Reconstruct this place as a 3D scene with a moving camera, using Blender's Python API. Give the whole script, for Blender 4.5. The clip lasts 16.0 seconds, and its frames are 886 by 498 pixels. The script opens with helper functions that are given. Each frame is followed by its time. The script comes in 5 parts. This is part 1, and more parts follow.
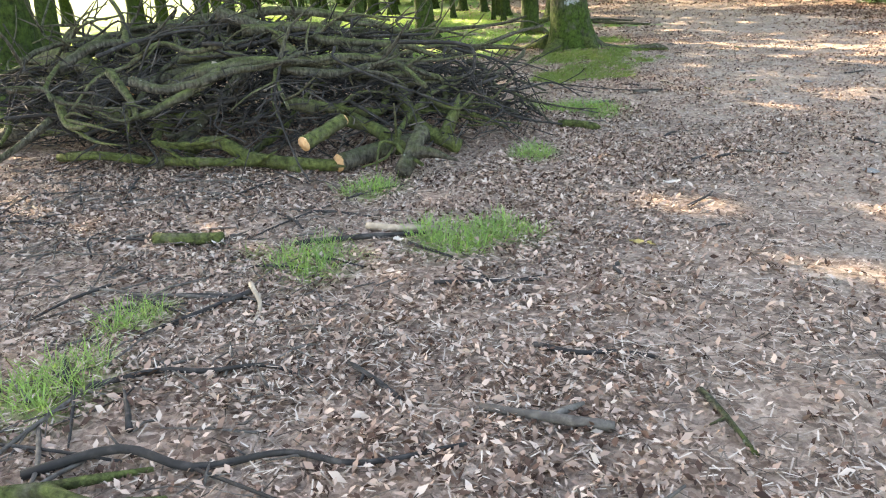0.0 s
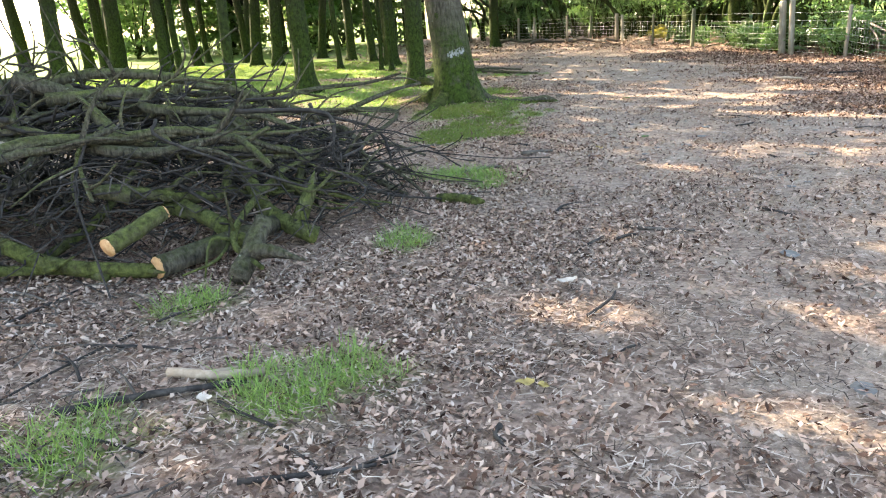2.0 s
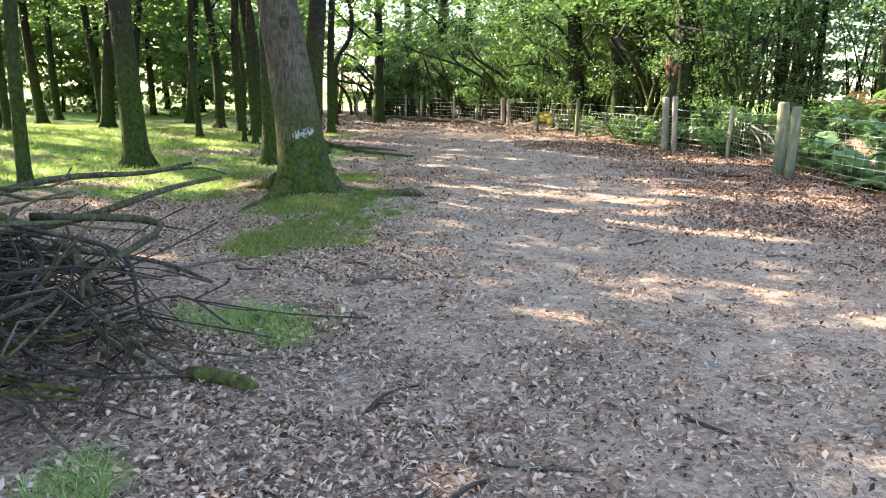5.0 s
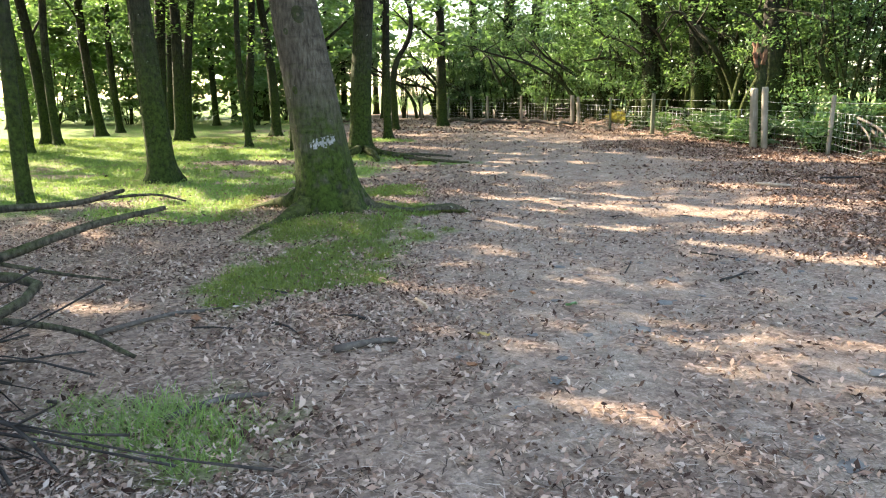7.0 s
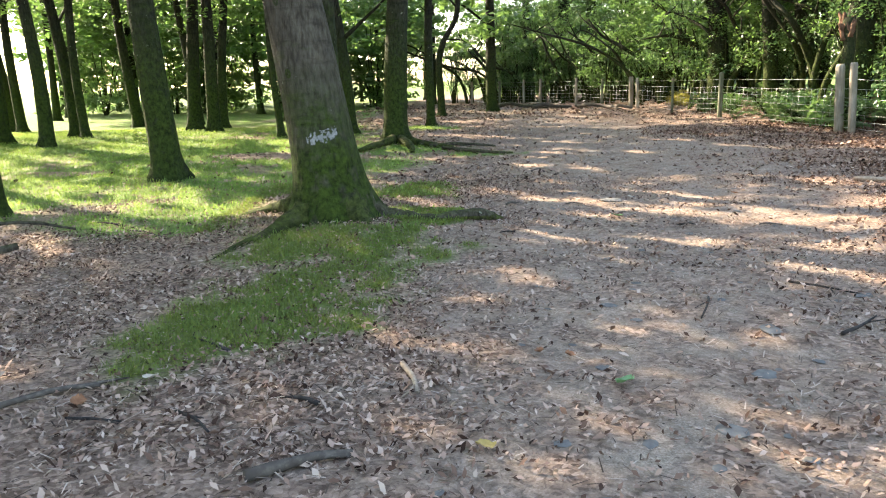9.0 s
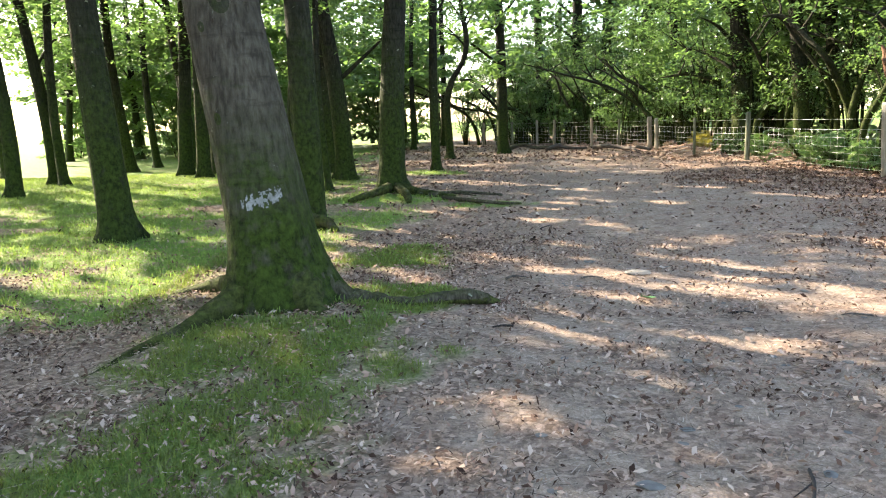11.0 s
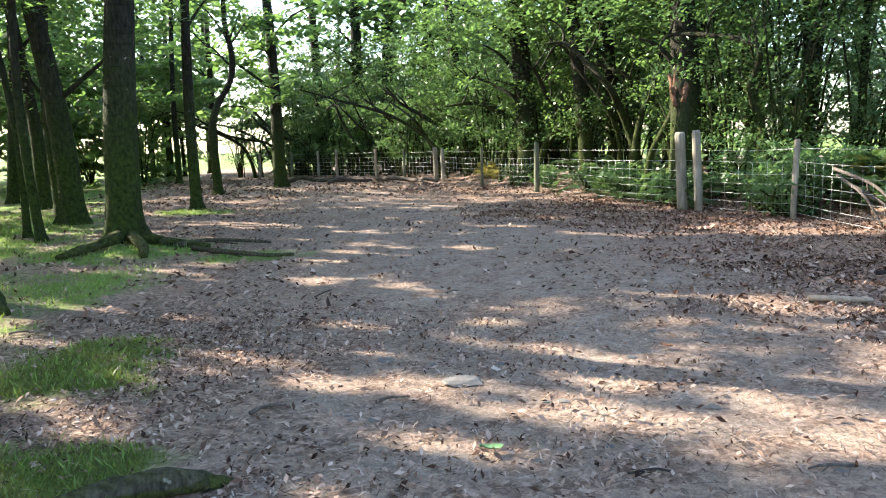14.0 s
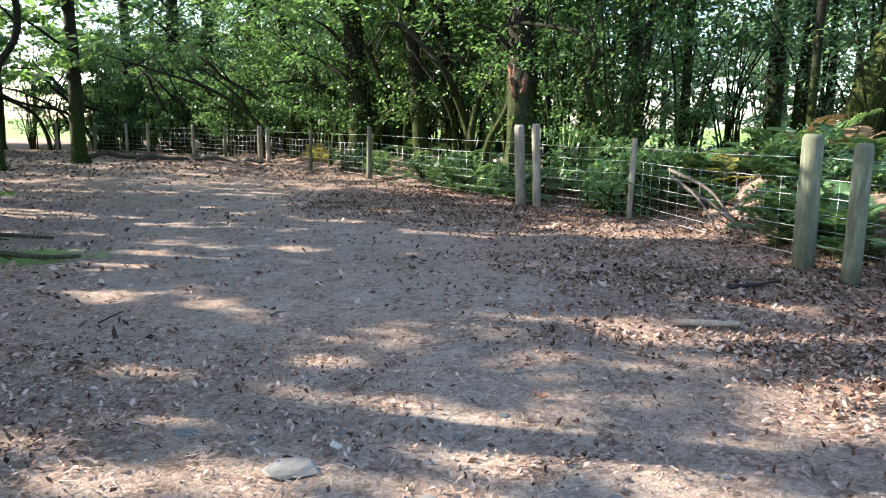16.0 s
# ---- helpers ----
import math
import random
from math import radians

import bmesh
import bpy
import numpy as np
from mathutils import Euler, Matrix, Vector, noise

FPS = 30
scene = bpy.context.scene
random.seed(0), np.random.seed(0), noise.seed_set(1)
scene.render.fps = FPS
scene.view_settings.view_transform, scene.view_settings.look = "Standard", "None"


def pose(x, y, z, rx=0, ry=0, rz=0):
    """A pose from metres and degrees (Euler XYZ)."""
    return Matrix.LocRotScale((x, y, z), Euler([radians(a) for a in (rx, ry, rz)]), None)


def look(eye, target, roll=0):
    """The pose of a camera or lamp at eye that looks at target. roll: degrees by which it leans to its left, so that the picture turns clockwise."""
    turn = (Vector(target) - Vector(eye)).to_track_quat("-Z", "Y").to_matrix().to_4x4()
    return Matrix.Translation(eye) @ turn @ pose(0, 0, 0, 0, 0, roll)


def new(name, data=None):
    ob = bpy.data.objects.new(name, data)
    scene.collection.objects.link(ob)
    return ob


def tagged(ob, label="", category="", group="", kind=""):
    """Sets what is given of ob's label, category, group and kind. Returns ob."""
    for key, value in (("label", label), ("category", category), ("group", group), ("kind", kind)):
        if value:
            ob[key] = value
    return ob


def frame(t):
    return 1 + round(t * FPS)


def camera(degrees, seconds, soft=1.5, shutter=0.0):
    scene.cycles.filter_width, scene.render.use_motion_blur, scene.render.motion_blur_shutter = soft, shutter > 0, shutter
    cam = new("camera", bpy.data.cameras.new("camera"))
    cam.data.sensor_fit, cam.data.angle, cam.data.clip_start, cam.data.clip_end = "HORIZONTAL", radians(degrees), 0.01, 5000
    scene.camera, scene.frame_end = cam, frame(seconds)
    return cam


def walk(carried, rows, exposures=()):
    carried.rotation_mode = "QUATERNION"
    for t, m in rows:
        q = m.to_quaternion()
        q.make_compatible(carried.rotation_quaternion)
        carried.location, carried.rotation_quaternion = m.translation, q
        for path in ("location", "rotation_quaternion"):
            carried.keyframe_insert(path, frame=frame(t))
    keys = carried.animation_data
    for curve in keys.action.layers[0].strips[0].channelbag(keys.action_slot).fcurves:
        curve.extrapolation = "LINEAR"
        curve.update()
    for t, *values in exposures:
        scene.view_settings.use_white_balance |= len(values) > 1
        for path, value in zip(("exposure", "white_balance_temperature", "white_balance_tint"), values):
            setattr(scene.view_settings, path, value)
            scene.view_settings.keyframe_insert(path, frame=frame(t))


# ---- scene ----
EXPOSURE, SKY, SUN = 2.77, 0.117, 3.6
cam = camera(61.3, 16.0, soft=1.1)
PATH = [
    (0, (0.854, -0.155, 1.369), (0.562, 1.702, 0.687), -2.4),
    (0.5, (0.935, 0.089, 1.346), (0.687, 1.958, 0.678), -1.9),
    (1, (0.978, 0.357, 1.34), (0.701, 2.225, 0.682), -2.1),
    (1.5, (0.978, 0.673, 1.388), (0.77, 2.56, 0.758), -2.8),
    (2, (1.046, 0.966, 1.42), (1.004, 2.878, 0.836), -2.7),
    (2.5, (1.169, 1.245, 1.46), (1.261, 3.178, 0.954), -1.3),
    (3, (1.252, 1.592, 1.432), (1.422, 3.529, 0.967), -0.3),
    (3.5, (1.315, 1.963, 1.456), (1.531, 3.898, 1.001), 0.6),
    (4, (1.447, 2.358, 1.461), (1.703, 4.292, 1.02), 1.5),
    (4.2, (1.499, 2.508, 1.471), (1.769, 4.442, 1.037), 1.8),
    (6.3, (2.027, 4.269, 1.474), (2.22, 6.222, 1.093), -0.6),
    (6.5, (2.083, 4.422, 1.454), (2.255, 6.378, 1.072), -0.8),
    (7, (2.242, 4.777, 1.428), (2.3, 6.735, 1.025), -0.6),
    (7.5, (2.354, 5.172, 1.401), (2.383, 7.126, 0.973), -1.0),
    (8, (2.436, 5.533, 1.401), (2.464, 7.483, 0.961), -1.5),
    (8.2, (2.48, 5.671, 1.378), (2.472, 7.622, 0.937), -1.4),
    (10.3, (2.732, 7.547, 1.428), (2.59, 9.498, 1.01), -1.3),
    (10.5, (2.775, 7.678, 1.396), (2.619, 9.632, 1.001), -1.1),
    (11, (2.805, 8.133, 1.425), (2.671, 10.1, 1.09), -1.9),
    (11.5, (2.872, 8.565, 1.387), (2.741, 10.536, 1.075), -1.7),
    (12, (2.929, 8.997, 1.35), (2.812, 10.971, 1.056), -1.2),
    (12.5, (2.898, 9.426, 1.405), (2.837, 11.405, 1.12), -1.9),
    (13, (2.876, 9.895, 1.408), (2.891, 11.875, 1.125), -2.7),
    (13.5, (2.894, 10.317, 1.417), (3.068, 12.289, 1.132), -2.8),
    (14, (3.11, 10.771, 1.389), (3.538, 12.705, 1.117), -1.7),
    (14.5, (3.239, 11.123, 1.381), (3.781, 13.03, 1.12), -0.2),
    (15, (3.285, 11.42, 1.396), (3.908, 13.303, 1.14), 0.1),
    (15.5, (3.354, 11.696, 1.416), (4.119, 13.523, 1.134), 0.4),
    (16, (3.37, 11.871, 1.506), (4.229, 13.647, 1.178), 0.9),
]
walk(cam, [(t, look(eye, target, roll)) for t, eye, target, roll in PATH], [(0, EXPOSURE + 1.02, 8000, 10), (2.0, EXPOSURE + 0.92, 7700, 10), (4.0, EXPOSURE + 0.82, 7000, 10), (6.5, EXPOSURE + 0.62, 7400, 10), (12.0, EXPOSURE + 0.42, 7100, 10), (14.0, EXPOSURE + 0.22, 6500, 10), (16, EXPOSURE + 0.08, 6150, 10)])

# ---- light: a low sun ahead on the left, above a pale sky ----
SUN_ELEV = radians(31)
SUN_DIR = Vector((-0.80, 0.60, 0)).normalized()      # towards the sun, on the plan
world = bpy.data.worlds.new("sky")
scene.world = world
world.use_nodes = True
wn = world.node_tree.nodes
sky = wn.new("ShaderNodeTexSky")
sky.sky_type = "NISHITA"
sky.sun_disc = False
sky.sun_elevation = SUN_ELEV
sky.sun_rotation = math.atan2(SUN_DIR.x, SUN_DIR.y)
sky.air_density, sky.dust_density, sky.ozone_density = 1.0, 1.4, 1.0
wn["Background"].inputs["Strength"].default_value = SKY
world.node_tree.links.new(sky.outputs[0], wn["Background"].inputs[0])
sun = new("sun", bpy.data.lights.new("sun", "SUN"))
sun.data.energy, sun.data.angle, sun.data.color = SUN, radians(0.53), (1.0, 0.9, 0.76)
sun_from = Vector((SUN_DIR.x * math.cos(SUN_ELEV), SUN_DIR.y * math.cos(SUN_ELEV), math.sin(SUN_ELEV)))
sun.matrix_world = look(sun_from * 60, (0, 0, 0))


# ---- materials ----
def nodes(name, rough=0.9, spec=0.2):
    m = bpy.data.materials.new(name)
    m.use_nodes = True
    nt = m.node_tree
    b = nt.nodes["Principled BSDF"]
    b.inputs["Roughness"].default_value = rough
    b.inputs["Specular IOR Level"].default_value = spec
    return m, nt, b


def nd(nt, kind, **inputs):
    n = nt.nodes.new("ShaderNode" + kind)
    for k, v in inputs.items():
        n.inputs[k.replace("_", " ")].default_value = v
    return n


def coords(nt, scale, stretch=(1, 1, 1), obj=True):
    tc = nd(nt, "TexCoord")
    mp = nd(nt, "Mapping")
    mp.inputs["Scale"].default_value = [scale * s for s in stretch]
    nt.links.new(tc.outputs["Object"], mp.inputs["Vector"])
    return mp.outputs["Vector"]


def noise_tex(nt, scale, detail=4.0, stretch=(1, 1, 1), rough=0.6):
    n = nd(nt, "TexNoise", Scale=1.0, Detail=detail, Roughness=rough)
    nt.links.new(coords(nt, scale, stretch), n.inputs["Vector"])
    return n.outputs["Fac"]


def ramp(nt, fac, stops):
    r = nd(nt, "ValToRGB")
    e = r.color_ramp.elements
    while len(e) < len(stops):
        e.new(0.5)
    for k, (p, c) in zip(e, stops):
        k.position, k.color = p, (*c, 1) if len(c) == 3 else c
    nt.links.new(fac, r.inputs["Fac"])
    return r.outputs["Color"]


def grey(nt, fac, lo, hi):
    m = nd(nt, "MapRange")
    m.inputs["From Min"].default_value, m.inputs["From Max"].default_value = lo, hi
    nt.links.new(fac, m.inputs["Value"])
    return m.outputs["Result"]


def mix(nt, fac, a, b, mode="MIX"):
    n = nd(nt, "Mix")
    n.data_type, n.blend_type = "RGBA", mode
    for sock, v in ((n.inputs["Factor"], fac), (n.inputs["A"], a), (n.inputs["B"], b)):
        if isinstance(v, (int, float)):
            sock.default_value = v
        elif isinstance(v, tuple):
            sock.default_value = (*v, 1)
        else:
            nt.links.new(v, sock)
    return n.outputs["Result"]


def math_node(nt, op, a, b=0.0):
    n = nd(nt, "Math")
    n.operation = op
    n.use_clamp = op == "ADD"
    for i, v in enumerate((a, b)):
        if isinstance(v, (int, float)):
            n.inputs[i].default_value = v
        else:
            nt.links.new(v, n.inputs[i])
    return n.outputs[0]


def bump(nt, bsdf, fac, strength, dist):
    n = nd(nt, "Bump", Strength=strength, Distance=dist)
    nt.links.new(fac, n.inputs["Height"])
    nt.links.new(n.outputs[0], bsdf.inputs["Normal"])


def bark_material(name, dark, light, moss_top, moss_up=0.35, scale=1.0, moss=(0.055, 0.085, 0.014)):
    """Grooved bark; moss grows up to about moss_top metres and on upward faces."""
    m, nt, b = nodes(name, 0.92, 0.15)
    fine = noise_tex(nt, 26 * scale, 6, (1, 1, 0.28))
    big = noise_tex(nt, 2.6 * scale, 4, (1, 1, 0.6))
    col = ramp(nt, fine, [(0.36, dark), (0.5, tuple((p + q) / 2 for p, q in zip(dark, light))), (0.64, light)])
    col = mix(nt, math_node(nt, "MULTIPLY", grey(nt, big, 0.45, 0.7), 0.6), col, tuple(0.8 * v for v in dark), "MIX")
    streak = noise_tex(nt, 30 * scale, 4, (1, 1, 0.07))
    col = mix(nt, math_node(nt, "MULTIPLY", grey(nt, streak, 0.6, 0.72), 0.35), col, tuple(min(1, 1.3 * v) for v in light))
    rings = noise_tex(nt, 7 * scale, 4, (0.35, 0.35, 2.2))
    col = mix(nt, math_node(nt, "MULTIPLY", grey(nt, rings, 0.55, 0.68), 0.65), col, tuple(0.7 * v for v in dark))
    spots = noise_tex(nt, 9 * scale, 3)
    col = mix(nt, grey(nt, spots, 0.69, 0.74), col, (0.24, 0.25, 0.21))
    tc = nd(nt, "TexCoord")
    sep = nd(nt, "SeparateXYZ")
    nt.links.new(tc.outputs["Object"], sep.inputs[0])
    h = grey(nt, sep.outputs["Z"], moss_top, moss_top * 0.35)
    geo = nd(nt, "NewGeometry")
    sn = nd(nt, "SeparateXYZ")
    nt.links.new(geo.outputs["Normal"], sn.inputs[0])
    up = math_node(nt, "MULTIPLY", grey(nt, sn.outputs["Z"], 0.0, 0.8), moss_up)
    f = math_node(nt, "ADD", h, up)
    patches = noise_tex(nt, 5.5 * scale, 5)
    high = math_node(nt, "MULTIPLY", grey(nt, noise_tex(nt, 3.0 * scale, 4, (0.6, 0.6, 1.6)), 0.56, 0.66), 0.35)
    f = math_node(nt, "ADD", f, high)
    f = math_node(nt, "MULTIPLY", f, grey(nt, patches, 0.24, 0.46))
    clump = noise_tex(nt, 17 * scale, 6, (1, 1, 0.8), 0.7)
    mossy = mix(nt, grey(nt, clump, 0.36, 0.64), tuple(v * 0.3 for v in moss), tuple(v * 1.35 for v in moss))
    nt.links.new(mix(nt, f, col, mossy), b.inputs["Base Color"])
    bump(nt, b, mix(nt, 0.5, fine, clump), 1.0, 0.06)
    return m


def leaf_material(name, dark, light, through_col, shine=0.45, amount=0.5):
    """Thin leaf: varied colour, light passes through."""
    m, nt, b = nodes(name, shine, 0.35)
    geo = nd(nt, "NewGeometry")
    col = ramp(nt, geo.outputs["Random Per Island"], [(0.0, dark), (0.6, tuple((p + q) / 2 for p, q in zip(dark, light))), (1.0, light)])
    nt.links.new(col, b.inputs["Base Color"])
    tr = nd(nt, "BsdfTranslucent")
    tcol = mix(nt, geo.outputs["Random Per Island"], tuple(0.7 * v for v in through_col), through_col)
    nt.links.new(tcol, tr.inputs["Color"])
    ms = nd(nt, "MixShader")
    ms.inputs[0].default_value = amount
    nt.links.new(b.outputs[0], ms.inputs[1])
    nt.links.new(tr.outputs[0], ms.inputs[2])
    nt.links.new(ms.outputs[0], nt.nodes["Material Output"].inputs["Surface"])
    return m


def mottled(name, stops, scale, rough=0.9, bump_d=0.01, stretch=(1, 1, 1)):
    m, nt, b = nodes(name, rough, 0.2)
    f = noise_tex(nt, scale, 6, stretch)
    g = noise_tex(nt, scale * 0.12, 3)
    col = ramp(nt, f, stops)
    col = mix(nt, grey(nt, g, 0.35, 0.7), col, tuple(v * 0.7 for v in stops[1][1]), "MIX")
    nt.links.new(col, b.inputs["Base Color"])
    bump(nt, b, f, 0.6, bump_d)
    return m


def island_material(name, stops, rough=0.85):
    m, nt, b = nodes(name, rough, 0.08)
    geo = nd(nt, "NewGeometry")
    c = ramp(nt, geo.outputs["Random Per Island"], stops)
    f = noise_tex(nt, 60, 3)
    nt.links.new(mix(nt, f, c, (0.5, 0.5, 0.5), "OVERLAY"), b.inputs["Base Color"])
    return m


def ground_material():
    m, nt, b = nodes("forest_floor", 0.95, 0.15)
    at = nd(nt, "Attribute")
    at.attribute_name = "cover"
    sep = nd(nt, "SeparateColor")
    nt.links.new(at.outputs["Color"], sep.inputs[0])
    fine = noise_tex(nt, 34, 6, (1, 1, 1), 0.7)
    grit = noise_tex(nt, 110, 3)
    mid = noise_tex(nt, 3.2, 5)
    big = noise_tex(nt, 0.55, 4)
    earth = ramp(nt, fine, [(0.3, (0.080, 0.056, 0.044)), (0.5, (0.214, 0.158, 0.125)), (0.72, (0.396, 0.310, 0.257))])
    litter = ramp(nt, fine, [(0.3, (0.048, 0.028, 0.019)), (0.52, (0.166, 0.102, 0.072)), (0.75, (0.353, 0.240, 0.180))])
    track = ramp(nt, grit, [(0.3, (0.158, 0.125, 0.097)), (0.55, (0.324, 0.268, 0.211)), (0.75, (0.537, 0.456, 0.374))])
    grass = ramp(nt, fine, [(0.3, (0.04, 0.075, 0.014)), (0.55, (0.12, 0.20, 0.034)), (0.78, (0.24, 0.31, 0.07))])
    col = mix(nt, grey(nt, mid, 0.35, 0.65), earth, litter)
    worn = math_node(nt, "MULTIPLY", sep.outputs["Green"], grey(nt, mid, 0.72, 0.36))
    col = mix(nt, worn, col, track)
    col = mix(nt, math_node(nt, "MULTIPLY", sep.outputs["Blue"], 0.85), col, litter)
    col = mix(nt, grey(nt, big, 0.45, 0.75), col, mix(nt, 0.6, col, (0.134, 0.075, 0.049)))
    warp = nd(nt, "TexNoise", Scale=9.0, Detail=3.0)
    shifted = nd(nt, "VectorMath")
    shifted.operation = "MULTIPLY_ADD"
    tcg = nd(nt, "TexCoord")
    nt.links.new(tcg.outputs["Object"], warp.inputs["Vector"])
    nt.links.new(warp.outputs["Color"], shifted.inputs[0])
    shifted.inputs[1].default_value = (0.096, 0.090, 0.000)
    nt.links.new(tcg.outputs["Object"], shifted.inputs[2])
    cells, rims = [], []
    for sc in (34.0, 62.0):
        vo = nd(nt, "TexVoronoi", Scale=sc, Randomness=1.0)
        nt.links.new(shifted.outputs[0], vo.inputs["Vector"])
        one = nd(nt, "SeparateColor")
        nt.links.new(vo.outputs["Color"], one.inputs[0])
        cells.append(one.outputs["Red"])
        rims.append(vo.outputs["Distance"])
    leafy = ramp(nt, cells[0], [(0.0, (0.019, 0.011, 0.008)), (0.35, (0.118, 0.072, 0.051)), (0.7, (0.278, 0.190, 0.142)), (1.0, (0.492, 0.370, 0.294))])
    chips = ramp(nt, cells[1], [(0.0, (0.043, 0.028, 0.020)), (0.5, (0.193, 0.135, 0.102)), (1.0, (0.396, 0.300, 0.237))])
    less = math_node(nt, "SUBTRACT", 1.0, math_node(nt, "MULTIPLY", worn, 0.75))
    col = mix(nt, math_node(nt, "MULTIPLY", math_node(nt, "MULTIPLY", grey(nt, mid, 0.3, 0.6), 0.85), less), col, leafy)
    col = mix(nt, 0.3, col, chips)
    clod = noise_tex(nt, 11, 5, (1, 1, 1), 0.75)
    col = mix(nt, math_node(nt, "MULTIPLY", grey(nt, clod, 0.5, 0.68), 0.6), col, (0.064, 0.042, 0.030))
    gm = math_node(nt, "MULTIPLY", sep.outputs["Red"], grey(nt, mid, 0.25, 0.5))
    col = mix(nt, gm, col, grass)
    nt.links.new(col, b.inputs["Base Color"])
    bump(nt, b, mix(nt, 0.5, fine, math_node(nt, "ADD", cells[0], math_node(nt, "MULTIPLY", rims[0], -6.0))), 1.0, 0.034)
    return m


M_GROUND = ground_material()
M_BARK_MAIN = bark_material("beech_bark_mossy", (0.03, 0.024, 0.018), (0.088, 0.077, 0.06), 1.6, 0.25, 1.0, (0.027, 0.043, 0.006))
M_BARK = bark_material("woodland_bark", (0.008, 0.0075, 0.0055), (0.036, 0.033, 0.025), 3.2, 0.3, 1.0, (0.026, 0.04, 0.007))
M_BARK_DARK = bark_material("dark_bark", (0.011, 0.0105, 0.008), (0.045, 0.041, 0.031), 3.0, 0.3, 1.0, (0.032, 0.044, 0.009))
M_BARK_MOSS = bark_material("moss_covered_bark", (0.025, 0.022, 0.016), (0.10, 0.085, 0.06), 6.0, 0.5, 1.0, (0.042, 0.052, 0.012))
M_BRANCH = bark_material("dead_branch_bark", (0.02, 0.018, 0.014), (0.105, 0.09, 0.07), 0.02, 0.45, 1.6, (0.055, 0.066, 0.016))
M_BRANCH_MOSS = bark_material("mossy_branch_bark", (0.028, 0.026, 0.017), (0.12, 0.105, 0.072), 0.5, 0.8, 1.4, (0.072, 0.082, 0.024))
M_TWIG = mottled("dry_twig", [(0.3, (0.025, 0.02, 0.017)), (0.5, (0.075, 0.062, 0.052)), (0.75, (0.19, 0.165, 0.14))], 30, 0.85, 0.004)
M_TWIG_DARK = mottled("dark_twig", [(0.3, (0.008, 0.007, 0.007)), (0.5, (0.024, 0.02, 0.018)), (0.75, (0.08, 0.07, 0.062))], 20, 0.85, 0.004)
M_CUT = mottled("sawn_wood", [(0.3, (0.30, 0.14, 0.06)), (0.5, (0.48, 0.27, 0.13)), (0.75, (0.62, 0.42, 0.25))], 40, 0.8, 0.003)
M_PALE = mottled("pale_wood", [(0.3, (0.17, 0.125, 0.09)), (0.5, (0.29, 0.225, 0.165)), (0.75, (0.44, 0.36, 0.28))], 30, 0.85, 0.004)
M_POST = mottled("weathered_post", [(0.3, (0.10, 0.085, 0.062)), (0.5, (0.24, 0.21, 0.165)), (0.75, (0.40, 0.36, 0.29))], 22, 0.9, 0.006, (1, 1, 0.12))
M_POST_GREEN = mottled("algae_post", [(0.3, (0.05, 0.055, 0.035)), (0.5, (0.13, 0.135, 0.09)), (0.75, (0.25, 0.25, 0.18))], 22, 0.9, 0.006, (1, 1, 0.12))
M_WIRE, _nt, _b = nodes("galvanised_wire", 0.45, 0.5)
_b.inputs["Base Color"].default_value, _b.inputs["Metallic"].default_value = (0.45, 0.45, 0.43, 1), 0.4
M_LEAF = leaf_material("beech_leaf", (0.032, 0.072, 0.02), (0.075, 0.138, 0.045), (0.175, 0.305, 0.075))
M_LEAF_DEEP = leaf_material("oak_leaf", (0.03, 0.074, 0.028), (0.09, 0.165, 0.06), (0.155, 0.28, 0.08), 0.35, 0.4)
M_LEAF_BLUE = leaf_material("conifer_needle", (0.042, 0.092, 0.05), (0.11, 0.185, 0.10), (0.22, 0.37, 0.14), 0.4, 0.4)
M_FERN = leaf_material("fern_frond", (0.04, 0.09, 0.032), (0.10, 0.18, 0.065), (0.2, 0.33, 0.09), 0.5, 0.3)
M_BRACKEN = leaf_material("yellowing_bracken", (0.20, 0.17, 0.035), (0.36, 0.34, 0.08), (0.5, 0.45, 0.10), 0.6, 0.35)
M_BRACKEN_BROWN = leaf_material("dead_bracken", (0.10, 0.06, 0.03), (0.22, 0.15, 0.08), (0.22, 0.15, 0.07), 0.7, 0.25)
M_GRASS = leaf_material("grass_blade", (0.05, 0.105, 0.022), (0.15, 0.25, 0.06), (0.34, 0.48, 0.08), 0.5, 0.36)
M_MOSSGRASS = leaf_material("moss_blade", (0.033, 0.056, 0.011), (0.13, 0.17, 0.034), (0.27, 0.33, 0.05), 0.7, 0.3)
M_LITTER = island_material("fallen_leaves", [(0.0, (0.022, 0.012, 0.009)), (0.25, (0.084, 0.048, 0.034)), (0.5, (0.213, 0.137, 0.102)), (0.8, (0.347, 0.245, 0.189)), (1.0, (0.38, 0.3, 0.245))])
M_STONE = mottled("stone", [(0.3, (0.07, 0.068, 0.064)), (0.5, (0.135, 0.13, 0.122)), (0.75, (0.21, 0.2, 0.185))], 14, 0.9, 0.006)
M_PAINT = mottled("chalky_white_mark", [(0.3, (0.08, 0.08, 0.072)), (0.5, (0.19, 0.19, 0.18)), (0.75, (0.34, 0.34, 0.33))], 40, 0.9, 0.003)
M_RUST = mottled("splintered_heartwood", [(0.3, (0.045, 0.022, 0.013)), (0.5, (0.115, 0.06, 0.036)), (0.75, (0.24, 0.15, 0.095))], 16, 0.9, 0.02, (1, 1, 0.3))

# ---- mesh building ----
rng = np.random.default_rng(7)


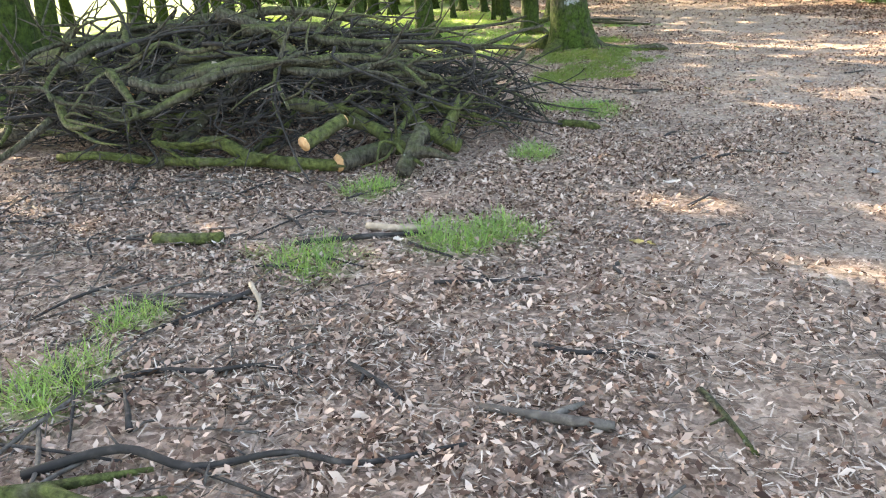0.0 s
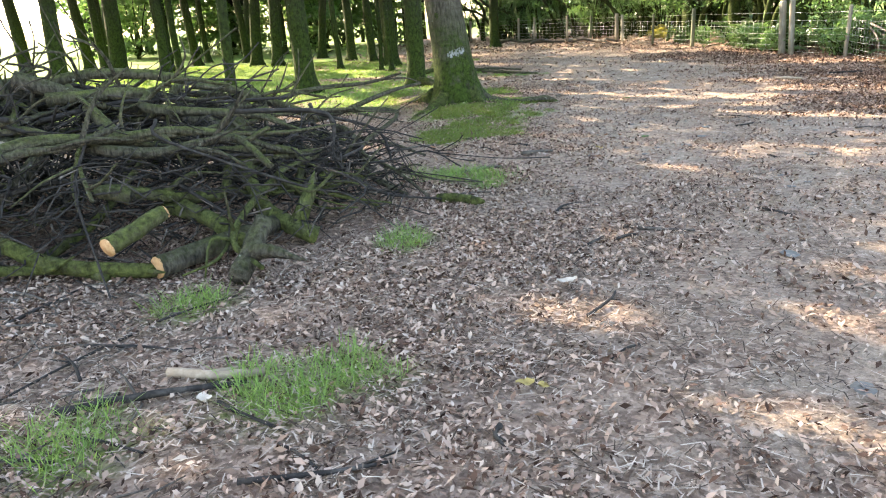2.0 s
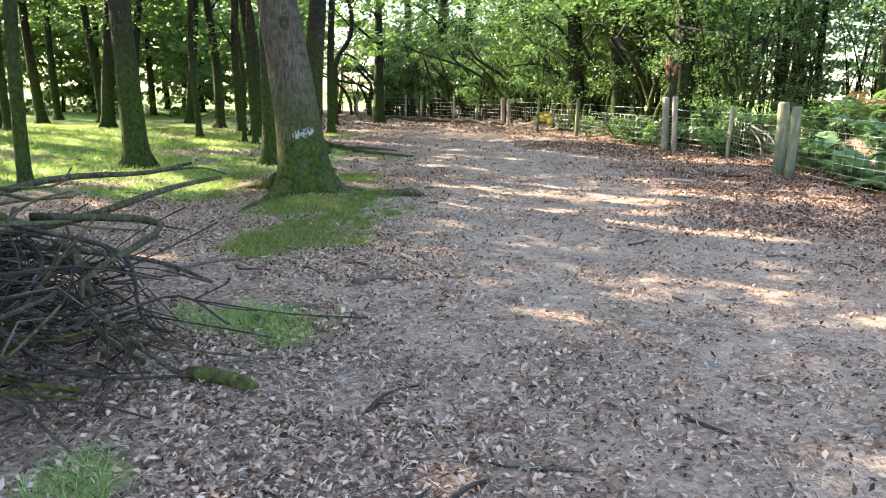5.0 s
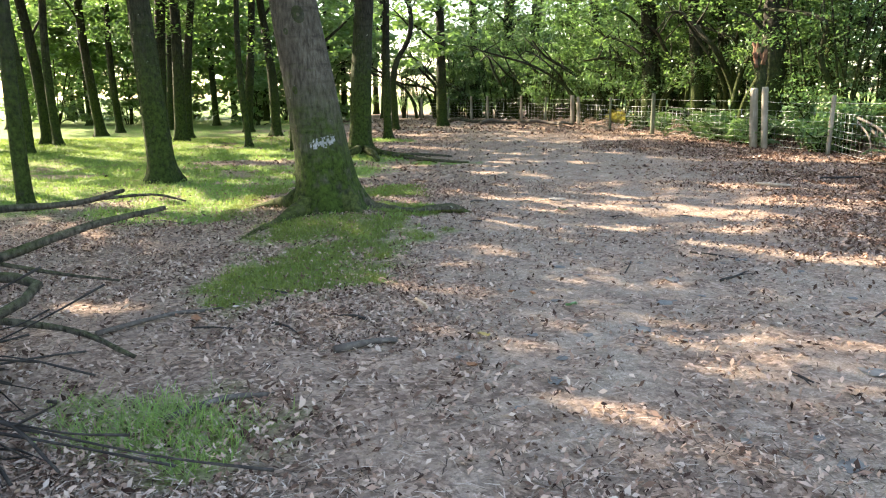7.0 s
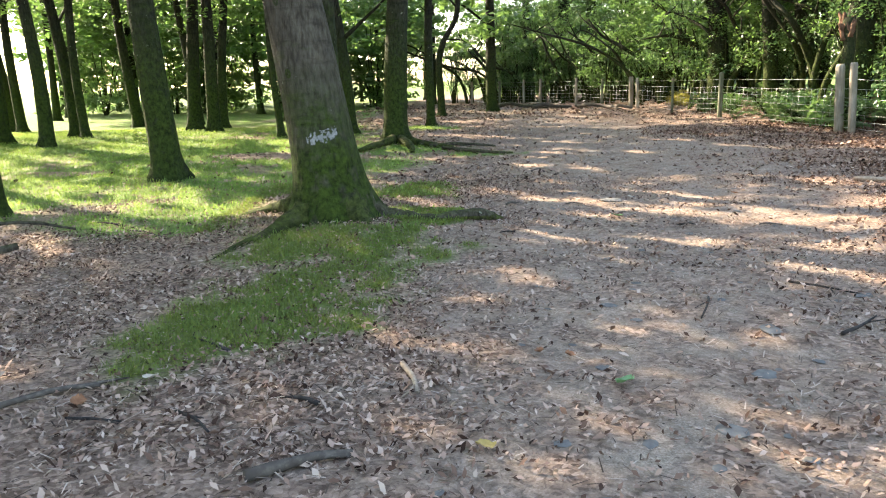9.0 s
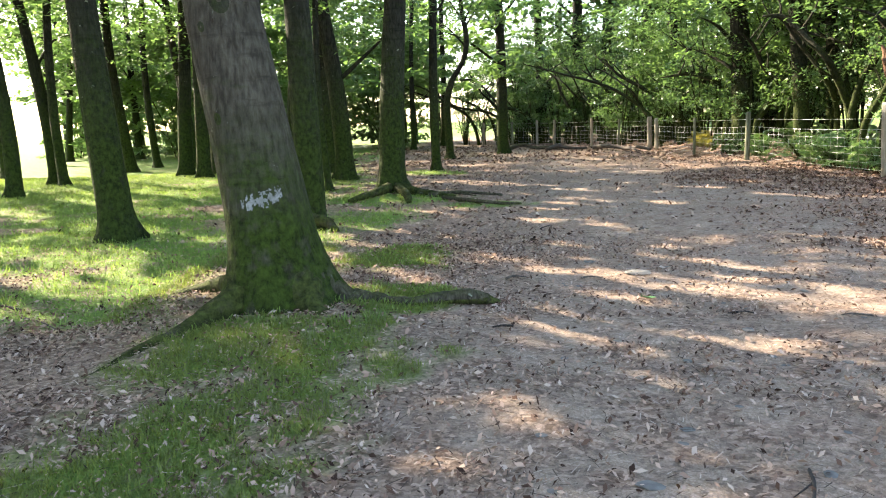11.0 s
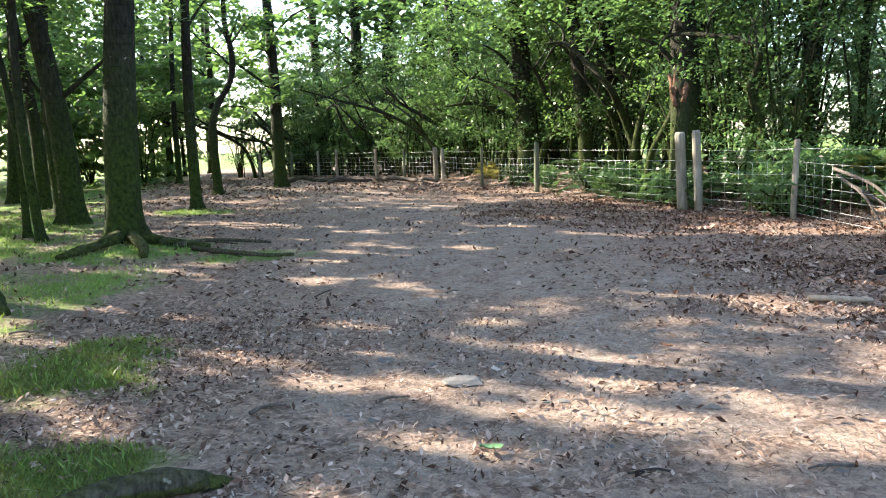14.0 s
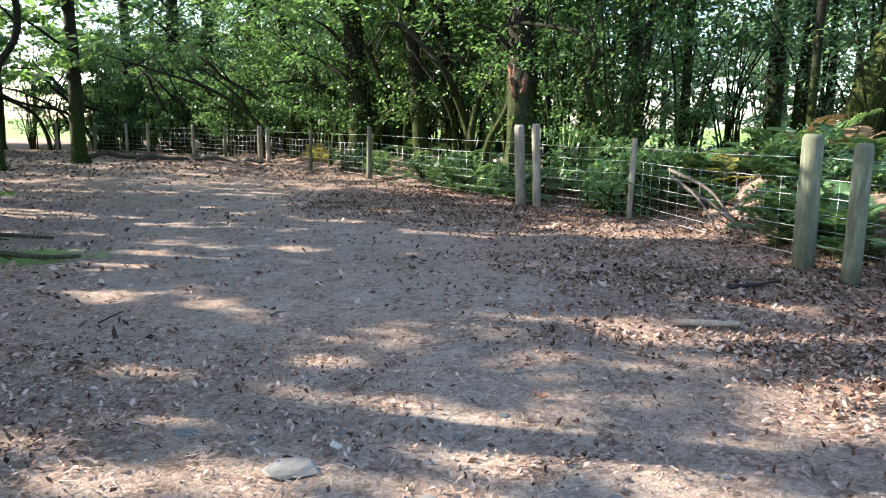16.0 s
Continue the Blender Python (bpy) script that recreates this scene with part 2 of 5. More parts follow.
def mesh_of(name, verts, faces, material, smooth=True):
    me = bpy.data.meshes.new(name)
    me.from_pydata([tuple(v) for v in verts], [], faces)
    me.materials.append(material)
    if smooth:
        me.polygons.foreach_set("use_smooth", [True] * len(me.polygons))
    return me


def quads_mesh(name, verts, material):
    """verts (N, 4, 3): N loose quads."""
    n = len(verts)
    me = bpy.data.meshes.new(name)
    me.vertices.add(4 * n)
    me.vertices.foreach_set("co", np.asarray(verts, np.float32).ravel())
    me.loops.add(4 * n)
    me.loops.foreach_set("vertex_index", np.arange(4 * n, dtype=np.int32))
    me.polygons.add(n)
    me.polygons.foreach_set("loop_start", np.arange(0, 4 * n, 4, dtype=np.int32))
    me.update(calc_edges=True)
    me.materials.append(material)
    return me


def part(name, me, parent, label=""):
    ob = new(name, me)
    ob.parent = parent
    return tagged(ob, label) if label else ob


def thing(name, label, category, at=(0, 0, 0), rz=0.0, group="", kind=""):
    ob = new(name)
    ob.matrix_basis = pose(*at, 0, 0, rz)
    return tagged(ob, label, category, group, kind)


def smooth_path(pts, n):
    """Catmull-Rom through pts, n points a piece."""
    p = [np.array(q, float) for q in pts]
    p = [2 * p[0] - p[1]] + p + [2 * p[-1] - p[-2]]
    out = []
    for i in range(1, len(p) - 2):
        for k in range(n):
            t = k / n
            a, b, c, d = p[i - 1], p[i], p[i + 1], p[i + 2]
            out.append(0.5 * (2 * b + (c - a) * t + (2 * a - 5 * b + 4 * c - d) * t * t + (3 * b - a - 3 * c + d) * t ** 3))
    out.append(p[-2])
    return np.array(out)


def tube(path, radii, sides=8, wob=0.0, seed=0, flare=None):
    """A tapered tube with closed ends. flare(i, angle): factor on the radius."""
    path = np.asarray(path, float)
    n = len(path)
    radii = np.interp(np.linspace(0, 1, n), np.linspace(0, 1, len(radii)), radii)
    r = np.random.default_rng(seed)
    tang = np.gradient(path, axis=0)
    verts, faces = [], []
    ref = Vector((1, 0, 0)) if abs(tang[0][0]) < 0.8 * np.linalg.norm(tang[0]) else Vector((0, 1, 0))
    for i in range(n):
        t = Vector(tang[i]).normalized()
        ref = (ref - t * ref.dot(t)).normalized()
        side = t.cross(ref)
        for k in range(sides):
            a = 2 * math.pi * k / sides
            q = radii[i] * (1 + wob * (r.random() - 0.5) * 2)
            if flare:
                q *= flare(i, a)
            verts.append(Vector(path[i]) + (ref * math.cos(a) + side * math.sin(a)) * q)
    for i in range(n - 1):
        for k in range(sides):
            k2 = (k + 1) % sides
            faces.append((i * sides + k, i * sides + k2, (i + 1) * sides + k2, (i + 1) * sides + k))
    faces.append(tuple(range(sides - 1, -1, -1)))
    faces.append(tuple(range((n - 1) * sides, n * sides)))
    return verts, faces


def join(pieces):
    verts, faces = [], []
    for v, f in pieces:
        o = len(verts)
        verts += list(v)
        faces += [tuple(i + o for i in q) for q in f]
    return verts, faces


def vnoise(x, y, seed, n=64):
    """Smooth value noise in 0..1, one cell a unit."""
    g = np.random.default_rng(seed).random((n, n))
    xi, yi = np.floor(x).astype(int), np.floor(y).astype(int)
    fx, fy = x - xi, y - yi
    fx, fy = fx * fx * (3 - 2 * fx), fy * fy * (3 - 2 * fy)
    a, b = g[xi % n, yi % n], g[(xi + 1) % n, yi % n]
    c, d = g[xi % n, (yi + 1) % n], g[(xi + 1) % n, (yi + 1) % n]
    return (a * (1 - fx) + b * fx) * (1 - fy) + (c * (1 - fx) + d * fx) * fy


def step(v, lo, hi):
    t = np.clip((v - lo) / (hi - lo), 0, 1)
    return t * t * (3 - 2 * t)


# ---- plan ----
FENCE = [(8.6, -6.0), (9.2, 4.0), (9.8, 11.5), (10.4, 17.4), (11.6, 21.75), (10.95, 23.9), (10.6, 31.0), (9.45, 40.2), (7.7, 45.3), (6.1, 47.6), (5.3, 49.2), (2.4, 51.6), (-3.0, 56.0)]
FY = np.array([p[1] for p in FENCE])
FX = np.array([p[0] for p in FENCE])


def fence_x(y):
    return np.interp(y, FY, FX)


GRASS_SPOTS = [  # x, y, radius across, radius along
    (-0.48, 3.3, 0.36, 0.27), (0.40, 3.75, 0.34, 0.34), (-0.47, 4.75, 0.2, 0.25), (0.7, 5.85, 0.22, 0.25), (1.15, 7.7, 0.4, 0.3),
    (0.3, 7.0, 0.42, 0.4), (-0.95, 2.0, 0.2, 0.2), (-0.95, 2.6, 0.18, 0.16), (1.05, 7.9, 0.55, 0.35), (1.35, 11.3, 0.65, 1.2), (1.4, 12.5, 0.95, 0.8), (0.95, 10.6, 0.45, 0.8),
    (2.0, 14.0, 0.5, 0.5), (1.75, 15.9, 0.6, 0.8), (0.0, 17.6, 0.9, 0.9), (0.9, 22.3, 1.3, 1.2), (1.2, 29.6, 1.0, 0.9), (2.7, 21.3, 0.8, 0.5), (1.0, 19.5, 0.7, 1.2)]


def cover(x, y):
    """How much grass, bare track and deep litter lies at a place."""
    n1 = vnoise(x * 0.8 + 9, y * 0.8 + 5, 3)
    n2 = vnoise(x * 3.1 + 40, y * 3.1 + 40, 4)
    edge = 13.6 + 1.6 * (n1 - 0.5) + 0.9 * (n2 - 0.5) - 0.12 * (x + 2)
    right = 0.55 + 1.2 * (n1 - 0.5) - step(y, 17, 24) * 0.8 - step(y, 26, 34) * 1.5
    lawn = step(y, edge - 0.3, edge + 1.1) * step(x, right + 0.5, right - 0.5)
    bare = np.exp(-(((x + 1.4) / 1.9) ** 2 + ((y - 21.3) / 1.3) ** 2) * 1.5)     # worn strip across the lawn
    lawn = lawn * (1 - step(bare, 0.35, 0.6)) * (1 - 0.8 * step(n1 * 0.5 + n2 * 0.5, 0.52, 0.72))
    lawn = np.maximum(lawn, step(y, 4, 7) * step(x, -5.2, -6.6) * step(n1, 0.2, 0.5))
    grass = lawn
    for gx, gy, rx, ry in GRASS_SPOTS:
        d = ((x - gx) / rx) ** 2 + ((y - gy) / ry) ** 2 + 1.5 * (n2 - 0.5) + 1.2 * (vnoise(x * 9.0, y * 9.0, 5) - 0.5)
        grass = np.maximum(grass, step(d, 1.6, 0.0) * (0.78 if gy < 9 else 0.97))
    centre = np.interp(y, [-5, 6, 12, 20, 32, 50], [4.0, 4.2, 4.8, 5.6, 5.8, 1.5])
    track = step(np.abs(x - centre), 3.2, 1.2) * step(y, 52, 42)
    litter = step(x - fence_x(y) + 1.6 * (n1 - 0.5), -4.6, -1.4) * step(y, 4, 12)
    # the heap's footprint takes the darker litter tone, painting in shade beneath it
    pile = step(((x + 2.3) / 3.0) ** 2 + ((y - 6.8) / 2.0) ** 2, 1.3, 0.8)
    litter = np.maximum(litter, pile)
    return grass * (1 - pile), track, litter


def ground_z(x, y):
    """Height of the forest floor."""
    x, y = np.asarray(x, float), np.asarray(y, float)
    near = step(np.hypot(x - 3, y - 12), 70, 40)
    z = near * (0.07 * (vnoise(x * 0.45 + 30, y * 0.45 + 30, 11) - 0.5) + 0.035 * (vnoise(x * 2.3, y * 2.3, 12) - 0.5) + 0.018 * (vnoise(x * 7.1, y * 7.1, 13) - 0.5))
    back = x - fence_x(y)
    bank = 0.95 * np.exp(-((y - 19.5) / 3.4) ** 2) + 0.55 * np.exp(-((y - 28) / 5.5) ** 2) + 0.5 * np.exp(-((y - 38) / 7) ** 2)
    z = z + bank * step(back, 0.35, 2.6) * (0.85 + 0.3 * vnoise(x * 0.9, y * 0.9, 14))
    z = z + 0.10 * np.exp(-(((x - 1.25) / 1.0) ** 2 + ((y - 13.2) / 1.3) ** 2))
    z = z + 0.14 * np.exp(-((x + 9.5) / 6.0) ** 2 - ((y - 24) / 9.0) ** 2)
    return z + 0.10 * np.exp(-(((x - 0.6) / 1.0) ** 2 + ((y - 22.8) / 1.2) ** 2))


def gz(x, y):
    return float(ground_z(np.array([x]), np.array([y]))[0])


def spread(fine_lo, fine_hi, d, far):
    """Coordinates: even steps inside, growing steps out to the horizon."""
    mid = list(np.arange(fine_lo, fine_hi + d / 2, d))
    lo, hi, s = fine_lo, fine_hi, d
    out_l, out_h = [], []
    while hi < far:
        s *= 1.14
        lo, hi = lo - s, hi + s
        out_l.append(lo)
        out_h.append(hi)
    return np.array(out_l[::-1] + mid + out_h)


xs, ys = spread(-5.5, 13.5, 0.135, 1600), spread(-0.5, 27.0, 0.135, 1600)
GX, GY = np.meshgrid(xs, ys)
gv = np.stack([GX.ravel(), GY.ravel(), ground_z(GX.ravel(), GY.ravel())], 1)
nx, ny = len(xs), len(ys)
idx = np.arange(nx * ny).reshape(ny, nx)
gf = np.stack([idx[:-1, :-1], idx[:-1, 1:], idx[1:, 1:], idx[1:, :-1]], -1).reshape(-1, 4)
gme = bpy.data.meshes.new("ground")
gme.from_pydata(gv.tolist(), [], gf.tolist())
gme.polygons.foreach_set("use_smooth", [True] * len(gme.polygons))
gme.materials.append(M_GROUND)
cg, ct, cl = cover(gv[:, 0], gv[:, 1])
far_off = step(np.hypot(gv[:, 0] - 3, gv[:, 1] - 12), 55, 75)
cg = np.maximum(cg, far_off)
attr = gme.color_attributes.new("cover", "FLOAT_COLOR", "POINT")
attr.data.foreach_set("color", np.stack([cg, ct, cl, np.ones_like(cg)], 1).astype(np.float32).ravel())
ground = tagged(new("ground", gme), "brown woodland floor of trodden earth, leaf litter and mossy grass", "ground", kind="structure")

# ---- sunlit places: gaps in the canopy ----
SUN_SLOPE = 1 / math.tan(SUN_ELEV)


def open_to_sun(p):
    """Share of light wanted where the sun's ray through p meets the ground: gaps in the canopy lie above those places."""
    x = p[:, 0] - SUN_DIR.x * p[:, 2] * SUN_SLOPE
    y = p[:, 1] - SUN_DIR.y * p[:, 2] * SUN_SLOPE
    u, v = x * SUN_DIR.x + y * SUN_DIR.y, -x * SUN_DIR.y + y * SUN_DIR.x
    n = 0.5 * vnoise(u / 1.6 + 20, v / 0.40 + 20, 21) + 0.5 * vnoise(u / 0.5 + 7, v / 0.16 + 3, 22)
    across = 0.6 * x + 0.8 * y
    share = 0.02 + 0.28 * step(across, 11.4, 12.8)
    share = np.where((x < 1.2) & (y > 14.0), 0.50, share)
    share = np.where(y > 30, 0.31, share)
    share = np.where(x > fence_x(y) - 1.0, 0.42, share)
    lit = n < share * 0.70 + 0.185
    for sx, sy, a, b in SUN_SPOTS:
        du, dv = u - (sx * SUN_DIR.x + sy * SUN_DIR.y), v - (-sx * SUN_DIR.y + sy * SUN_DIR.x)
        lit |= (du / a) ** 2 + (dv / b) ** 2 + 2.4 * (vnoise(u * 2.5 + 9, v * 5 + 9, 23) - 0.5) < 0.8
    return lit


SUN_SPOTS = [(2.2, 5.8, 0.45, 0.12), (2.3, 3.4, 0.45, 0.16), (3.6, 6.6, 0.5, 0.1), (0.1, 4.3, 0.4, 0.25), (1.9, 10.6, 0.5, 0.3), (-0.1, 9.9, 0.5, 0.3), (3.1, 8.0, 0.4, 0.14),
             (4.6, 12.9, 0.9, 0.15), (3.8, 14.1, 0.8, 0.13), (5.3, 13.9, 0.7, 0.12), (6.4, 14.8, 0.8, 0.13), (5.8, 15.9, 0.7, 0.12), (4.8, 15.4, 0.8, 0.13), (6.4, 13.0, 1.0, 0.15), (5.7, 11.0, 0.9, 0.18), (1.5, 12.3, 0.3, 0.14), (1.76, 11.3, 0.4, 0.14), (4.0, 5.75, 0.6, 0.1)]


# ---- leaves ----
def leaf_quads(c, size, seed, droop=0.35, slim=0.55):
    """Folded leaf quads at the points c, mostly lying flat."""
    r = np.random.default_rng(seed)
    n = len(c)
    a = r.random(n) * 2 * math.pi
    tilt = r.normal(0, droop, n)
    roll = r.normal(0, droop * 1.3, n)
    s = size * (0.65 + 0.7 * r.random(n))
    d = np.stack([np.cos(a) * np.cos(tilt), np.sin(a) * np.cos(tilt), np.sin(tilt) - 0.15], 1)
    w = np.stack([-np.sin(a) * np.cos(roll), np.cos(a) * np.cos(roll), np.sin(roll)], 1)
    up = np.cross(d, w) * (s * 0.06)[:, None]
    L, W = d * s[:, None], w * (s * slim * 0.5)[:, None]
    return np.stack([c - L * 0.5, c - L * 0.05 + W + up, c + L * 0.5, c - L * 0.05 - W + up], 1)


def sprays(centres, per, radius, thick, seed):
    """Points in flat, layered sprays about the centres."""
    r = np.random.default_rng(seed)
    n = len(centres) * per
    c = np.repeat(np.asarray(centres), per, 0)
    a, q = r.random(n) * 2 * math.pi, np.sqrt(r.random(n)) * radius * (0.7 + 0.6 * np.repeat(r.random(len(centres)), per))
    return c + np.stack([np.cos(a) * q, np.sin(a) * q, r.normal(0, thick, n) - 0.16 * q], 1)


# ---- trees ----
def trunk_path(h, lean, bend, seed, n=9):
    r = np.random.default_rng(seed)
    z = np.linspace(0, 1, n)
    ph = r.random(2) * 6
    return np.stack([lean[0] * h * z + bend * (np.sin(z * 5 + ph[0]) - np.sin(ph[0])), lean[1] * h * z + bend * (np.sin(z * 4 + ph[1]) - np.sin(ph[1])), h * z - 0.25 * (z == 0)], 1)


def make_tree(at, r0, h, lean, seed, crown, bark, leaf, label, name="tree", bend=0.10, leaf_size=0.15, limbs=6, group="", cull=True, path=None, sides=14):
    """A tree: trunk with root flare, limbs, crown of leaf sprays. crown: base, top, radius, sprays, leaves a spray."""
    r = np.random.default_rng(seed)
    x, y = at
    z0 = gz(x, y)
    top = thing(name, label, "tree", (x, y, z0), 0, group)
    pts = trunk_path(h, lean, bend, seed) if path is None else np.array(path, float)
    pts = smooth_path(pts, 3)
    ph, lobes = r.random() * 6, int(r.integers(3, 6))
    zs = pts[:, 2]
    radii = r0 * np.interp(zs, [-0.3, 1.2, 0.55 * h, h], [1.1, 1.0, 0.72, 0.16])

    def flare(i, a):
        z = max(zs[i], 0)
        return 1 + (0.55 + 0.5 * math.cos(lobes * a + ph)) * math.exp(-z / (r0 * 0.6 + 0.05)) + 0.05 * math.sin(2 * a + z)

    extra = np.array([[np.interp(q, zs, pts[:, 0]), np.interp(q, zs, pts[:, 1]), q] for q in (0.05, 0.14, 0.26, 0.42, 0.7)])
    keep = (zs > 0.85) | (zs < 0)
    allp = np.concatenate([pts[keep], extra])
    allp = allp[np.argsort(allp[:, 2])]
    zs = allp[:, 2]
    rr = r0 * np.interp(zs, [-0.3, 1.2, 0.55 * h, h], [1.06, 1.0, 0.72, 0.16])
    v, f = tube_exact(allp, rr, sides, 0.025, seed, flare)
    part("trunk", mesh_of("trunk", v, f, bark), top)
    base, ctop, rad, nspray, per = crown
    # spray centres: inside an egg, more towards its skin
    c = []
    while len(c) < nspray:
        q = r.normal(0, 1, 3)
        q = q / np.linalg.norm(q) * (0.35 + 0.65 * r.random())
        zz = base + (ctop - base) * (q[2] * 0.5 + 0.5)
        taper = 1.0 if zz < base + 0.6 * (ctop - base) else 0.8
        cx, cy = np.interp(min(zz, h), pts[:, 2], pts[:, 0]), np.interp(min(zz, h), pts[:, 2], pts[:, 1])
        c.append((cx + q[0] * rad * taper, cy + q[1] * rad * taper, zz))
    c = np.array(c)
    for i in range(limbs):
        e = c[i % len(c)]
        zb = min(max(base * 0.8, e[2] - 0.35 * np.hypot(e[0], e[1]) - 0.6), h * 0.93)
        s = np.array([np.interp(zb, pts[:, 2], pts[:, 0]), np.interp(zb, pts[:, 2], pts[:, 1]), zb])
        m = s * 0.5 + e * 0.5 + np.array([r.normal(0, 0.15), r.normal(0, 0.15), 0.25])
        rl = r0 * 0.30 * (1 - 0.5 * zb / h) + 0.012
        v, f = tube(smooth_path([s, m, e], 3), [rl, rl * 0.55, 0.008], 5, 0.08, seed + i)
        part("limb", mesh_of("limb", v, f, bark), top)
    p = sprays(c, per, rad * 0.30, 0.10, seed + 5)
    if cull:
        lit = open_to_sun(p + np.array([x, y, z0]))
        p = p[~lit | (p[:, 2] < (5.8 if y > 22 else 4.4))]
    size = np.full(len(p), leaf_size)
    if cull:                                  # the high canopy, mostly unseen: fewer leaves, enlarged to shade the floor
        high = p[:, 2] > 6.5
        keep = ~high | (r.random(len(p)) < 0.55)
        size = np.where(high, leaf_size * (2.3 if leaf_size < 0.3 else 1.2), leaf_size)[keep]
        p = p[keep]
    part("crown", quads_mesh("crown", leaf_quads(p, size, seed + 6), leaf), top)
    return top


def tube_exact(path, radii, sides, wob, seed, flare):
    """A tube with one radius for each point of its path."""
    n = len(path)
    r = np.random.default_rng(seed)
    verts, faces = [], []
    for i in range(n):
        for k in range(sides):
            a = 2 * math.pi * k / sides
            q = radii[i] * (1 + wob * (r.random() - 0.5) * 2) * flare(i, a)
            verts.append((path[i][0] + q * math.cos(a), path[i][1] + q * math.sin(a), path[i][2]))
    for i in range(n - 1):
        for k in range(sides):
            k2 = (k + 1) % sides
            faces.append((i * sides + k, i * sides + k2, (i + 1) * sides + k2, (i + 1) * sides + k))
    faces.append(tuple(range((n - 1) * sides, n * sides)))
    return verts, faces


# the great beech beside the track
MAIN = (1.16, 13.74)


def build_main_tree():
    x, y = MAIN
    z0 = gz(x, y) - 0.04
    top = thing("beech_tree", "large grey beech with mossy foot, spreading roots and a white mark", "tree", (x, y, z0))
    zs = np.array([-0.2, 0.0, 0.06, 0.13, 0.2, 0.3, 0.42, 0.56, 0.75, 1.0, 1.3, 1.65, 2.1, 2.6, 3.2, 4.2, 5.5, 7.5, 10, 13])
    cx = -0.135 * zs + 0.015 * np.sin(zs * 1.7)
    cy = 0.02 * zs
    rad = np.interp(zs, [-0.2, 0.2, 0.45, 0.75, 1.3, 2.3, 4.2, 13], [0.40, 0.375, 0.345, 0.322, 0.30, 0.27, 0.235, 0.06])
    lobes = [(3.75, 0.55, 0.22), (5.6, 0.5, 0.25), (0.15, 0.65, 0.22), (1.6, 0.4, 0.3), (4.8, 0.38, 0.16), (2.6, 0.4, 0.3)]

    def flare(i, a):
        z = max(zs[i], 0)
        s = 1 + 0.03 * math.sin(3 * a + z * 1.4) + 0.02 * math.sin(5 * a - z * 2)
        for c, amt, w in lobes:
            d = (a - c + math.pi) % (2 * math.pi) - math.pi
            s += amt * math.exp(-(d / (w * 1.5)) ** 2) * math.exp(-z / 0.17)
        return s + 0.12 * math.exp(-z / 0.25)

    path = np.stack([cx, cy, zs], 1)
    v, f = tube_exact(path, rad, 44, 0.012, 5, flare)
    part("trunk", mesh_of("trunk", v, f, M_BARK_MAIN), top)
    roots = [[(-0.12, -0.12, 0.26), (-0.32, -0.40, 0.09), (-0.50, -0.72, 0.0), (-0.66, -1.1, -0.03), (-0.80, -1.5, -0.07)],
             [(0.22, -0.05, 0.17), (0.48, 0.0, 0.05), (0.72, 0.03, 0.02), (1.0, -0.02, 0.01), (1.25, 0.08, 0.02), (1.5, 0.10, 0.02), (1.7, 0.2, -0.07)],
             [(0.20, -0.22, 0.16), (0.40, -0.46, 0.02), (0.58, -0.72, -0.08)],
             [(-0.4, 0.3, 0.12), (-0.8, 0.6, 0.03), (-1.2, 0.7, -0.06)]]
    for i, q in enumerate(roots):
        v, f = tube(smooth_path(q, 5), [0.17, 0.10, 0.062, 0.042, 0.02] if i != 1 else [0.15, 0.085, 0.05, 0.05, 0.055, 0.03], 12, 0.22, 40 + i)
        part("root", mesh_of("root", v, f, M_BARK_MOSS if i != 1 else M_BRANCH), top)

    def surface(z, a, off):
        i = int(np.clip(np.searchsorted(zs, z) - 1, 0, len(zs) - 2))
        t = (z - zs[i]) / (zs[i + 1] - zs[i])
        q = (1 - t) * rad[i] * flare(i, a) + t * rad[i + 1] * flare(i + 1, a) + off
        return ((1 - t) * cx[i] + t * cx[i + 1] + q * math.cos(a), (1 - t) * cy[i] + t * cy[i + 1] + q * math.sin(a), z)

    # flaking white mark round the front
    verts, faces = [], []
    na, nz = 46, 20
    for j in range(nz + 1):
        for k in range(na + 1):
            verts.append(surface(0.76 + 0.13 * j / nz + 0.07 * k / na, 4.5 + 0.95 * k / na, 0.006))
    for j in range(nz):
        for k in range(na):
            e = abs(j / nz - 0.5) * 1.5 + abs(k / na - 0.5) * 0.75
            nval = float(vnoise(np.array([k * 0.33]), np.array([j * 0.27]), 31)[0]) * 0.6 + float(vnoise(np.array([k * 0.9]), np.array([j * 0.5]), 32)[0]) * 0.4
            if nval > 0.27 + e * 0.5:
                a = j * (na + 1) + k
                faces.append((a, a + 1, a + na + 2, a + na + 1))
    part("white_mark", mesh_of("white_mark", verts, faces, M_PAINT), top, "flaking chalky white mark")
    # healed knots
    for z, a, s in ((2.28, 4.95, 0.075), (1.45, 4.25, 0.035), (2.1, 4.3, 0.03)):
        ring = []
        for k in range(14):
            b = 2 * math.pi * k / 14
            ring.append(surface(z + s * 1.3 * math.sin(b), a + s / 0.28 * math.cos(b), 0.004))
        inner = [surface(z + s * 0.6 * math.sin(2 * math.pi * k / 14), a + s * 0.5 / 0.28 * math.cos(2 * math.pi * k / 14), 0.012) for k in range(14)]
        vv = ring + inner + [surface(z, a, -0.004)]
        ff = [(k, (k + 1) % 14, 14 + (k + 1) % 14, 14 + k) for k in range(14)] + [(14 + k, 14 + (k + 1) % 14, 28) for k in range(14)]
        part("knot", mesh_of("knot", vv, ff, M_BARK_DARK), top, "dark healed knot")
    r = np.random.default_rng(61)
